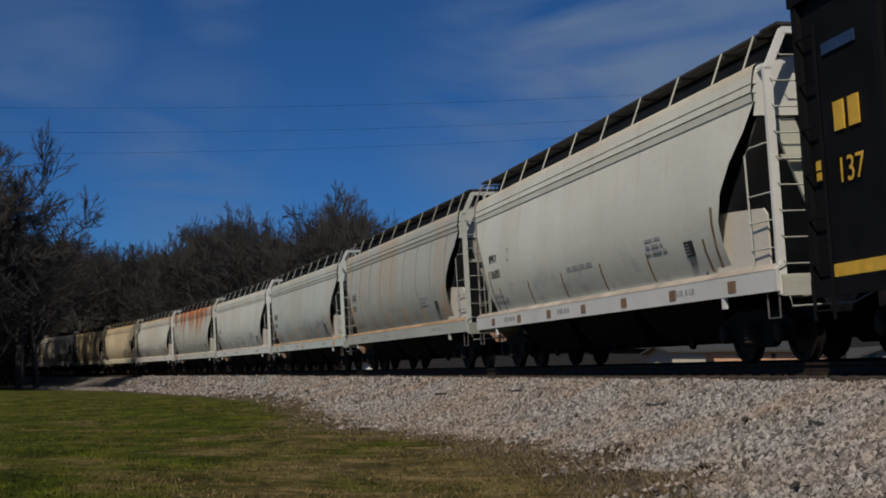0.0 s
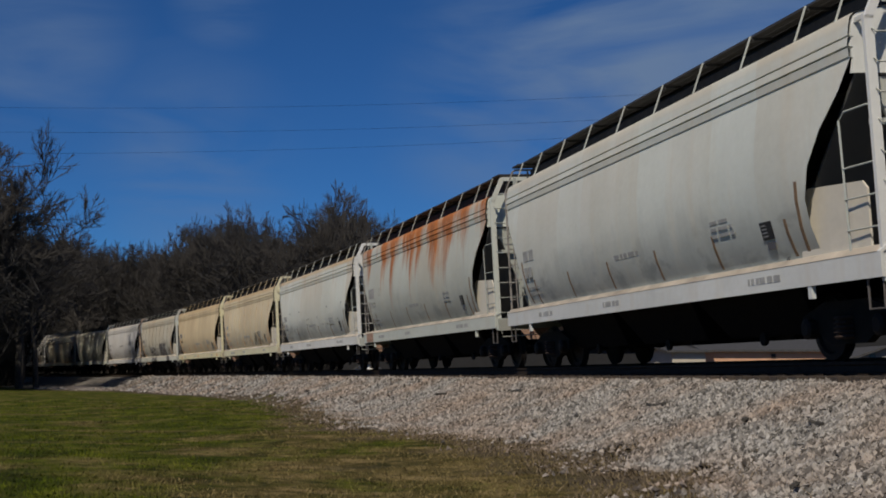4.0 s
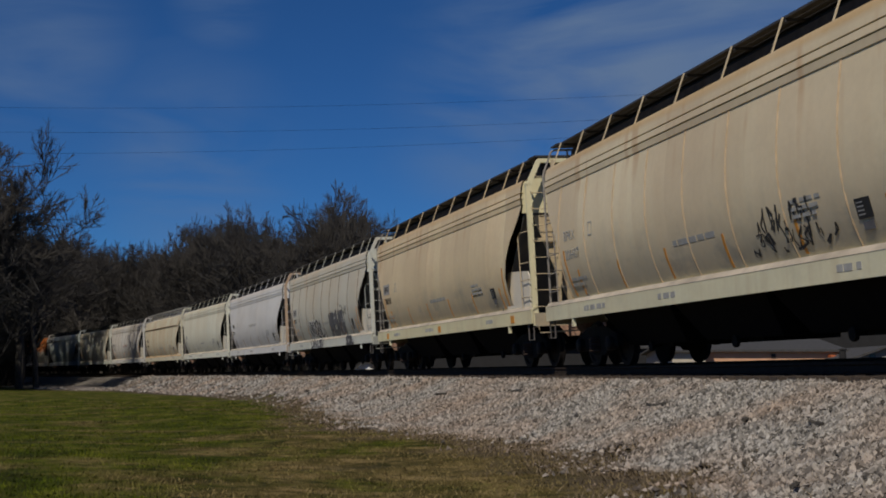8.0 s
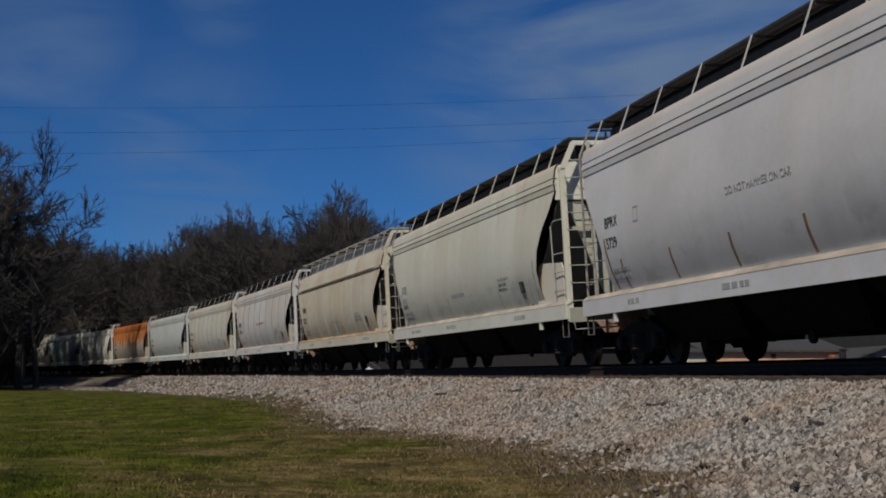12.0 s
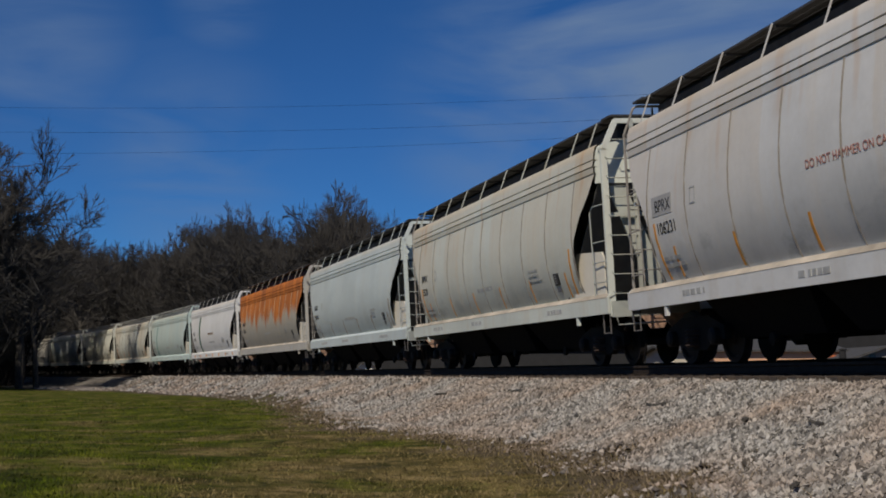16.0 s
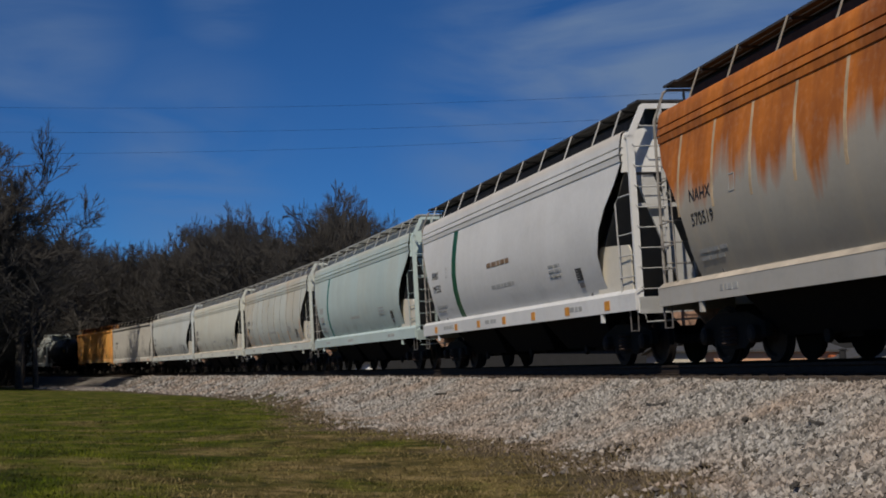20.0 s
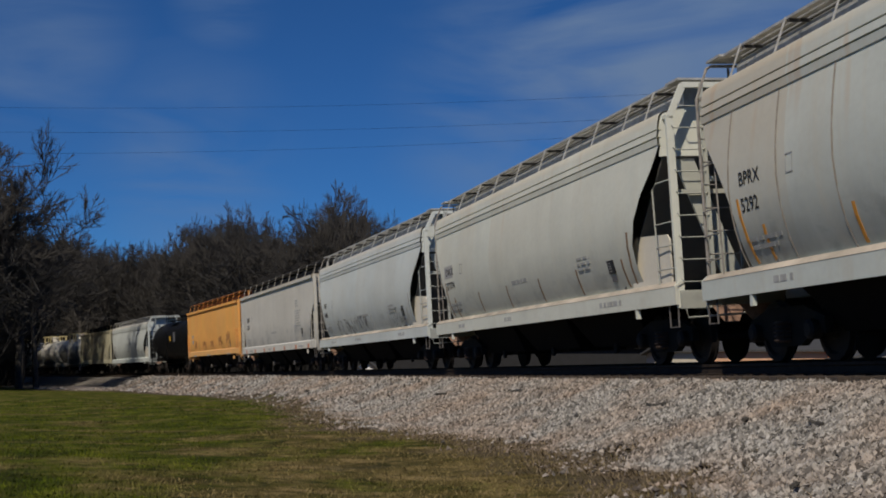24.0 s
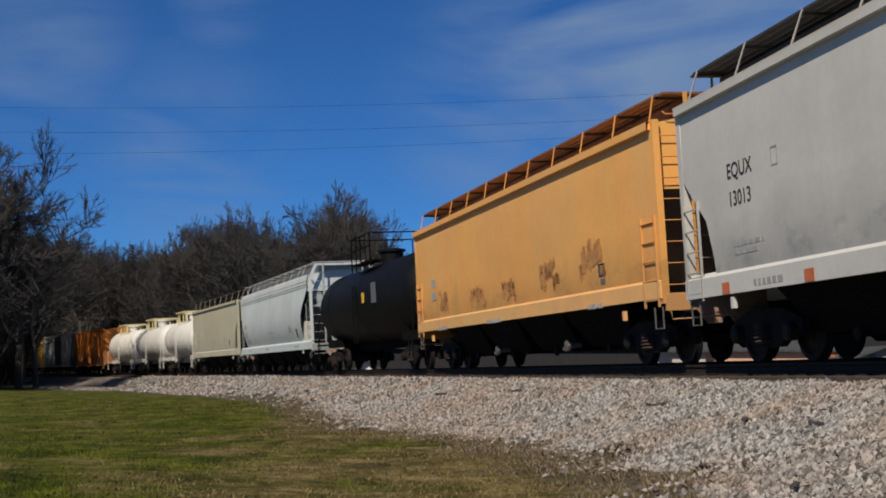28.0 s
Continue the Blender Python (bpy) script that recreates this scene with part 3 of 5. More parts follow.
# overhead wires far behind the track, on two tall poles
POLE_WOOD = plain("pole_wood", (0.09, 0.07, 0.055), 0.9, 0, 0.3, 4)
for x, y, h in ((-62, 121.1, 30), (62, 103.7, 32)):
    pole = tagged(new("utility_pole"), "tall brown wooden pole that carries overhead wires", "utility pole", "utility poles")
    part("shaft", lathe(bmesh.new(), [(0, 0.24), (h * 0.5, 0.2), (h, 0.13)], 10, "z", (x, y, 0)), POLE_WOOD, pole)
for z0, z1 in ((21.4, 23.9), (23.4, 25.0), (25.7, 26.9)):
    bm = bmesh.new()
    tube(bm, [(-62 + 124 * k / 24, 121.0 - 17.4 * k / 24, z0 + (z1 - z0) * (k - 4.3) / 15.7 - 1.4 * (1 - ((k - 14.2) / 9.9) ** 2)) for k in range(25)], 0.009, 4)
    wire = part("overhead_wire", bm, BLACK)
    tagged(wire, "thin black overhead wire strung above the trees", "wire", "overhead wires")


# ---- bare trees ----
def grow(rng, height, spread, bare=0.6):
    """Branches of one leafless tree, as a list of (points, radii, level): a short trunk that forks into limbs, boughs, branches and twigs."""
    out = []
    wobble = (0.07, 0.20, 0.24, 0.28, 0.30, 0.3)
    lift = (0.0, 0.07, 0.06, 0.05, 0.04, 0.0)
    taper = (0.35, 0.6, 0.6, 0.6, 0.6, 1.0)
    pieces, kids = (4, 5, 4, 3, 1, 1), (7, 5, 5, 5, 7)

    def branch(p, d, length, r, level):
        n = pieces[level]
        pts, rad, q = [p], [r], p
        for i in range(n):
            d = (d + Vector(rng.normal(0, wobble[level], 3).tolist()) + Vector((0, 0, lift[level]))).normalized()
            q = q + d * (length / n)
            pts.append(q)
            rad.append(r * (1 - taper[level] * (i + 1) / n))
        out.append((pts, rad, level))
        if level == 5:
            return
        for k in range(kids[level]):
            low = bare if level == 0 else 0.28
            f = min(low + (1 - low) * (k + 0.3 + 0.7 * rng.random()) / kids[level], 1.0)
            i = min(int(f * n), n - 1)
            at = pts[i].lerp(pts[i + 1], f * n - i)
            side = Vector((rng.normal(), rng.normal(), 0.35 * rng.normal())).normalized()
            open_out = spread * (1.0 if level == 0 else 0.75) * (0.45 if k == kids[level] - 1 else 1.0)
            nd = (d + side * open_out + Vector((0, 0, 0.06))).normalized()
            reach = height * rng.uniform(0.30, 0.42) if level == 0 else length * rng.uniform(0.46, 0.68)
            branch(at, nd, reach * (1.12 - 0.3 * f), max(rad[i] * rng.uniform(0.48, 0.66), 0.020), level + 1)

    branch(Vector((0, 0, -0.2)), Vector((0, 0, 1)), height * 0.40, height * 0.021, 0)
    return out


def branches_mesh(name, branches, sides, material):
    verts, faces = [], []
    for pts, rad, level in branches:
        n = sides if level < 2 else 3
        first = len(verts)
        last = len(pts) - 1
        for i, p in enumerate(pts):
            if i == last and level == 5:
                verts.append(tuple(p))
                continue
            d = (pts[min(i + 1, last)] - pts[max(i - 1, 0)]).normalized()
            a = d.orthogonal().normalized()
            c = d.cross(a)
            for k in range(n):
                w = 2 * math.pi * k / n
                verts.append(tuple(p + (math.cos(w) * a + math.sin(w) * c) * rad[i]))
        for i in range(last):
            for k in range(n):
                if level == 5 and i == last - 1:
                    faces.append((first + i * n + k, first + i * n + (k + 1) % n, first + last * n))
                else:
                    faces.append((first + i * n + k, first + i * n + (k + 1) % n, first + (i + 1) * n + (k + 1) % n, first + (i + 1) * n + k))
    me = bpy.data.meshes.new(name)
    me.from_pydata(verts, [], faces)
    me.materials.append(material)
    return me


BARK = plain("bark", (0.055, 0.050, 0.044), 0.95, 0, 0.35, 3, 0.02)
TWIG = plain("twigs", (0.046, 0.042, 0.038), 0.95, 0, 0.3, 0.6)


def bare_tree(seed, height, spread, bare):
    rng = np.random.default_rng(seed)
    b = grow(rng, height, spread, bare)
    t = tagged(new("bare_tree"), "tall leafless tree with a broad crown of brown twigs", "tree", "bare trees by the track")
    trunk = new("trunk", branches_mesh("trunk", [k for k in b if k[2] < 2], 7, BARK))
    crown = new("crown", branches_mesh("crown", [k for k in b if k[2] >= 2], 3, TWIG))
    trunk.parent = crown.parent = t
    return t


def make_woods():
    rng = np.random.default_rng(11)
    kinds = [bare_tree(21, 16, 1.05, 0.55), bare_tree(22, 16, 0.9, 0.6), bare_tree(23, 16, 1.5, 0.5), bare_tree(24, 16, 1.0, 0.5)]
    tall = [max(v.co.z for c in k.children for v in c.data.vertices) for k in kinds]
    # the skyline of the woods: slope to the side, slope upwards
    far_side = (-0.33, -0.281, -0.261, -0.245, -0.229, -0.221, -0.201, -0.191, -0.171, -0.1435, -0.1257, -0.106, -0.0926, -0.0765, -0.067, -0.053, -0.046, -0.03)
    far_rise = (0.125, 0.120, 0.111, 0.107, 0.111, 0.116, 0.124, 0.131, 0.132, 0.130, 0.1243, 0.142, 0.147, 0.145, 0.137, 0.130, 0.119, 0.10)
    plan = []
    reach = np.linspace(50, 320, 541)
    for k in range(62):
        r = -0.33 + 0.283 * (k + rng.random()) / 62
        off = from_track(r * reach, reach)[1]
        y = max(float(np.interp(6 + rng.uniform(0, 10), -off[::-1] if off[0] < off[-1] else -off, reach[::-1] if off[0] < off[-1] else reach)), 112) + 16 * rng.random() ** 2
        rise = min(float(np.interp(r + q, far_side, far_rise)) for q in (-0.02, 0.0, 0.014))
        plan.append((r * y, y, 1.0 + rise * y * rng.uniform(0.86, 1.0), int(rng.integers(4)), 0.8))
    # a second row behind the first
    for k in range(30):
        r = -0.34 + 0.282 * (k + rng.random()) / 30
        rise = min(float(np.interp(r + q, far_side, far_rise)) for q in (-0.02, 0.0, 0.014))
        y = 185 + 25 * rng.random() + 170 * max(0.0, -0.18 - r)
        plan.append((r * y, y, 1.0 + rise * y * rng.uniform(0.80, 0.95), int(rng.integers(4)), 0.8))
    # two crowns that stand out of the skyline
    plan += [(-0.091 * 138, 138, 1.5 + 0.150 * 138, 1, 0.6), (-0.074 * 146, 146, 1.5 + 0.147 * 146, 3, 0.55), (-0.160 * 132, 132, 1.5 + 0.134 * 132, 0, 0.7), (-0.175 * 140, 140, 1.5 + 0.133 * 140, 1, 0.7),
             (-0.082 * 142, 142, 1.5 + 0.143 * 142, 0, 0.6), (-0.100 * 139, 139, 1.0 + 0.138 * 139, 3, 0.6), (-0.064 * 146, 146, 1.2 + 0.141 * 146, 0, 0.6), (-0.054 * 152, 152, 1.0 + 0.131 * 152, 1, 0.6), (-0.082 * 150, 150, 1.0 + 0.125 * 150, 2, 0.6), (-0.275 * 150, 150, 1.0 + 0.114 * 150, 3, 0.7), (-0.262 * 158, 158, 1.0 + 0.107 * 158, 0, 0.7), (-0.250 * 152, 152, 1.0 + 0.103 * 152, 1, 0.7), (-0.237 * 155, 155, 1.0 + 0.103 * 155, 3, 0.7), (-0.226 * 150, 150, 1.0 + 0.107 * 150, 0, 0.7), (-0.190 * 138, 138, 1.0 + 0.124 * 138, 3, 0.7), (-0.145 * 136, 136, 1.0 + 0.128 * 136, 3, 0.7)]
    # on the camera's side of the track: the tall ones whose shade falls across the line, with more added out of view to
    # shade the woods
    plan += [(-35.8, 99.5, 19.5, 0, 0.7), (-35.4, 93, 19.5, 2, 0.7), (-31.6, 101.5, 13.5, 3, 0.7), (-33.6, 103.5, 14, 1, 0.8), (-38.4, 100, 21.5, 1, 0.85), (-37.0, 108, 14, 0, 0.8), (-41, 104, 17, 0, 1), (-44, 96, 17, 2, 0.9), (-40, 86, 17, 1, 0.9), (-46, 84, 17, 3, 1),
             (-48, 108, 17, 3, 1), (-51, 122, 16, 1, 1.1), (-56, 132, 16, 2, 1), (-54, 112, 17, 2, 1), (-62, 143, 17, 0, 1.1)]
    # and those that keep the line beyond it in the shade
    for k in range(19):
        x, y, _th = on_track(138 + 3.7 * k, 1.6)
        back = (9.5, 15.0, 12.0)[k % 3] + rng.uniform(-1, 1)
        plan.append((float(x) - 0.42 * back, float(y) - 0.907 * back, 1.02 * back + rng.uniform(2.5, 5.0), int(rng.integers(4)), 1.15))
    used = set()
    for x, y, h, k, wide in plan:
        m = pose(x, y, GRASS_Z, 0, 0, rng.uniform(0, 360))
        if k in used:
            t = copy_thing(kinds[k], m)
        else:
            t = kinds[k]
            t.matrix_basis = m
            used.add(k)
        t.scale = (h / tall[k] * wide * rng.uniform(0.85, 1.1),) * 2 + (h / tall[k],)


def make_thicket():
    """Undergrowth in the shade of the woods: thousands of thin stems."""
    rng = np.random.default_rng(31)
    b = []
    def patch(many, s0, s1, near, far, h0, h1):
        for _ in range(many):
            x, y, _th = on_track(rng.uniform(s0, s1), rng.uniform(near, far))
            h = rng.uniform(h0, h1)
            p = Vector((x, y, 0))
            d = Vector((rng.normal(0, 0.25), rng.normal(0, 0.25), 1))
            q = p + d * h * 0.5
            r = q + Vector((rng.normal(0, 0.3), rng.normal(0, 0.3), 0.5)) * h
            b.append(([p, q, r], [0.05, 0.04, 0.015], 2))
            for _k in range(6):
                w = p.lerp(r, rng.uniform(0.25, 0.98))
                e = w + Vector((rng.normal(0, 0.22), rng.normal(0, 0.22), rng.uniform(0.0, 0.3))) * h
                b.append(([w, e], [0.045, 0.01], 5))
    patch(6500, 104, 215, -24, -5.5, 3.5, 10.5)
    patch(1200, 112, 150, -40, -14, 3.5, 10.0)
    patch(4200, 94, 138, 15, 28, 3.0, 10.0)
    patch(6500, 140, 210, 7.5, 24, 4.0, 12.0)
    # stems darker than the twigs: the shade inside the woods is in their colour
    me = branches_mesh("thicket", b, 3, plain("shade_dark_stems", (0.020, 0.0185, 0.017), 0.95, 0, 0.3, 0.6))
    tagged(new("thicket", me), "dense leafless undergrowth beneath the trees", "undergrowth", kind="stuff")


make_woods()
make_thicket()

# ---- the train ----
STEP_GREY = plain("step_grey", (0.11, 0.10, 0.095), 0.7, 0.0, 0.3)
# darker brownish trim for the far end of each car
DULL = plain("dull_brown_metal", (0.25, 0.23, 0.21), 0.75, 0.0, 0.35)
SPRING = plain("spring_steel", (0.035, 0.02, 0.014), 0.85, 0.0, 0.3)


# In a car's space x runs along the track away from the camera, y to the camera's side, z up from the rail head.
WHEELSETS = []


def truck(parent, x):
    """Two-axle bogie: side frames with springs and bearing caps, bolster, two wheelsets."""
    t = new("truck")
    t.parent = parent
    t.matrix_basis = pose(x, 0, 0)

    def frame_shape(bm):
        prism(bm, [(-1.15, 0.40), (-1.15, 0.62), (-0.55, 0.80), (0.55, 0.80), (1.15, 0.62), (1.15, 0.40), (0.72, 0.40), (0.42, 0.24), (-0.42, 0.24), (-0.72, 0.40)], -0.06, 0.06)

    def spring_shape(bm):
        lathe(bm, [(0.30 + 0.03 * j, 0.17 if j % 2 else 0.13) for j in range(11)], 10, "z")

    def wheels_shape(bm):
        for e in (-1, 1):
            w = [(0.68, 0.30), (0.68, 0.475), (0.715, 0.48), (0.72, 0.45), (0.80, 0.44), (0.805, 0.36), (0.765, 0.33), (0.78, 0.16), (0.82, 0.13), (0.82, 0.05)]
            lathe(bm, [(e * a, r) for a, r in w], 20, "y")
        lathe(bm, [(-0.7, 0.08), (0.7, 0.08)], 10, "y")

    for e in (1, -1):
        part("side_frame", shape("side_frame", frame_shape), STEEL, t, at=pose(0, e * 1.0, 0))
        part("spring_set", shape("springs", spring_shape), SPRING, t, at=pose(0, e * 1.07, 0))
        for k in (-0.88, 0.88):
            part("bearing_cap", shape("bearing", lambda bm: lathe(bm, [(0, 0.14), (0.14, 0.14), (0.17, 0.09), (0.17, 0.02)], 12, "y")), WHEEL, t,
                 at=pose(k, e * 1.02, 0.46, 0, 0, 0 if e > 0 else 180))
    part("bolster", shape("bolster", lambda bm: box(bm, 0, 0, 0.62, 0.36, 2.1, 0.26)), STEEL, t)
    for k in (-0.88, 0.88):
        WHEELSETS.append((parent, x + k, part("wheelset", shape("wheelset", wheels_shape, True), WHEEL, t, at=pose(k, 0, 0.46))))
    return t


def coupler(parent, half, gap):
    def knuckle(bm):
        box(bm, 0.0, 0, 0.86, 2 * gap, 0.16, 0.2)
        prism(bm, [(gap - 0.32, -0.16), (gap - 0.02, -0.2), (gap + 0.04, -0.02), (gap + 0.04, 0.16), (gap - 0.3, 0.17)], 0.72, 1.0, "z")
    def hose(bm):
        tube(bm, [(0.0, 0.3, 0.85), (0.15, 0.3, 0.7), (0.3, 0.26, 0.52), (gap, 0.2, 0.46)], 0.022, 5)
    for e in (1, -1):
        at = pose(e * (half - 0.0), 0, 0, 0, 0, 0 if e > 0 else 180)
        part("coupler", shape(("coupler", gap), knuckle), RUST, parent, at=at)
        part("air_hose", shape(("hose", gap), hose), BLACK, parent, at=at)


# half-width of a bulging hopper side against height
ROUND = ((1.36, 1.40), (1.5, 1.465), (1.75, 1.555), (2.1, 1.63), (2.5, 1.66), (2.9, 1.64), (3.3, 1.585), (3.67, 1.515))
RIBS = ((3.675, 1.535), (3.78, 1.54), (3.785, 1.505), (3.80, 1.505), (3.805, 1.55), (3.91, 1.53), (3.915, 1.49), (3.93, 1.49), (3.935, 1.53), (4.06, 1.51), (4.17, 1.48), (4.22, 1.42))
ROOF = ((4.27, 1.25), (4.32, 0.95), (4.36, 0.5), (4.38, 0.0))
FLAT = ((1.36, 1.50), (1.6, 1.515), (2.2, 1.53), (2.9, 1.53), (3.6, 1.52), (3.98, 1.51))
LIP = ((3.985, 1.60), (4.12, 1.60), (4.13, 1.50))
STRAIGHT_ROOF = ((4.18, 1.2), (4.26, 0.8), (4.30, 0.0))
BELT = ((3.46, 1.56), (3.47, 1.61), (3.53, 1.61), (3.54, 1.55))
STYLES = {
    "round": dict(side=ROUND + RIBS + ROOF, cut=1.58, cut_top=3.5, cut_low=1.9, end=0.42, eave=4.22, sill=(1.0, 1.38), board=4.71),
    "belt": dict(side=ROUND[:7] + BELT + ((3.75, 1.51), (3.95, 1.45), (4.1, 1.38)) + ((4.2, 1.15), (4.27, 0.9), (4.32, 0.5), (4.34, 0.0)), cut=1.58, cut_top=3.4, cut_low=1.85, end=0.42, eave=4.1, sill=(1.0, 1.38), board=4.71),
    "flat": dict(side=FLAT + LIP + STRAIGHT_ROOF, cut=1.15, cut_top=2.95, cut_low=1.75, end=0.12, eave=4.12, sill=(1.05, 1.42), board=4.64),
    "box": dict(side=FLAT + LIP + STRAIGHT_ROOF, cut=0.16, cut_top=3.0, cut_low=1.9, end=0.10, eave=4.12, sill=(1.14, 1.50), board=4.62),
}
# slope sheets: grime, darkened further to paint in the shade under the ends
END_SHADE_GRIME = paint("end_shade_grime", (0.10, 0.10, 0.10), 0.3, 0.2)


def half_at(style, z, half):
    st = STYLES[style]
    full = half - st["end"]
    return full - (st["cut"] - st["end"]) * math.sin(math.pi / 2 * float(np.clip((st["cut_top"] - z) / (st["cut_top"] - st["cut_low"]), 0, 1)))


def side_y(style, z):
    pts = STYLES[style]["side"]
    return float(np.interp(z, [p[0] for p in pts], [p[1] for p in pts]))


def body_shape(style, half):
    def make(bm):
        pts = STYLES[style]["side"]
        loop = [(z, y) for z, y in pts] + [(z, -y) for z, y in pts[-2::-1]]
        steps = 14
        rings = []
        for z, y in loop:
            h = half_at(style, z, half)
            rings.append([bm.verts.new((h * (2 * k / steps - 1), y, z)) for k in range(steps + 1)])
        for u, v in zip(rings, rings[1:]):
            for k in range(steps):
                bm.faces.new((u[k], u[k + 1], v[k + 1], v[k]))
    return make


def end_sheets(style, half):
    """End wall above, slope sheet under it, floor."""
    st = STYLES[style]
    def make(bm):
        top = half - st["end"] - 0.02
        zt = st["cut_top"] - 0.02
        pts = [(z, y - 0.05) for z, y in st["side"][:-1] if z > zt + 0.02] + [st["side"][-1]]
        ring = [(side_y(style, zt) - 0.05, zt)] + [(y, z) for z, y in pts] + [(-y, z) for z, y in pts[-2::-1]] + [(-side_y(style, zt) + 0.05, zt)]
        prism(bm, ring, top, top - 0.04, "x")
    return make


def slope_sheets(style, half):
    st = STYLES[style]
    def make(bm):
        top, zt = half - st["end"] - 0.02, st["cut_top"] - 0.02
        foot = half - max(st["cut"] + 1.0, 1.6)
        for e in (1, -1):
            prism(bm, [(e * top, zt), (e * foot, 1.25), (e * (foot - 0.06), 1.25), (e * (top - 0.06), zt)], -1.44, 1.44, "y")
        box(bm, 0, 0, 1.24, 2 * half - 2.6, 2.8, 0.04)
    return make


def seam_shape(style, z0, z1):
    """A weld bead that follows the side from z0 to z1."""
    def make(bm):
        pts = [(z, side_y(style, z)) for z in np.linspace(z0, z1, 9)]
        a = [bm.verts.new((-0.024, y + 0.002, z)) for z, y in pts]
        b = [bm.verts.new((0.0, y + 0.016, z)) for z, y in pts]
        c = [bm.verts.new((0.024, y + 0.002, z)) for z, y in pts]
        for i in range(len(pts) - 1):
            bm.faces.new((a[i], b[i], b[i + 1], a[i + 1]))
            bm.faces.new((b[i], c[i], c[i + 1], b[i + 1]))
    return make


def band_shape(style, z0, z1, w, lean=0.0, off=0.006):
    """A painted or taped band on the side, w wide, following its curve."""
    def make(bm):
        zs = sorted({z0, z1} | {z for z, _y in STYLES[style]["side"] if z0 < z < z1})
        rows = []
        for z in zs:
            y = side_y(style, z) + off
            d = lean * (z - z0) / (z1 - z0)
            rows.append([bm.verts.new((d + k * w / 2, y - o, z)) for k in (-1, 1) for o in (0, 0.004)])
        for u, v in zip(rows, rows[1:]):
            for i, j in ((0, 2), (2, 3), (3, 1), (1, 0)):
                bm.faces.new((u[i], u[j], v[j], v[i]))
        bm.faces.new((rows[0][0], rows[0][1], rows[0][3], rows[0][2]))
        bm.faces.new((rows[-1][0], rows[-1][2], rows[-1][3], rows[-1][1]))
    return make


def ladder(bm, x0, x1, y0, y1, z0, z1, rungs, r=0.014, rail=0.03):
    for x, y in ((x0, y0), (x1, y1)):
        beam(bm, (x, y, z0), (x, y, z1), 0.038, rail)
    for k in range(rungs):
        z = z0 + 0.12 + (z1 - z0 - 0.24) * k / (rungs - 1)
        tube(bm, [(x0, y0, z), (x1, y1, z)], r, 5)


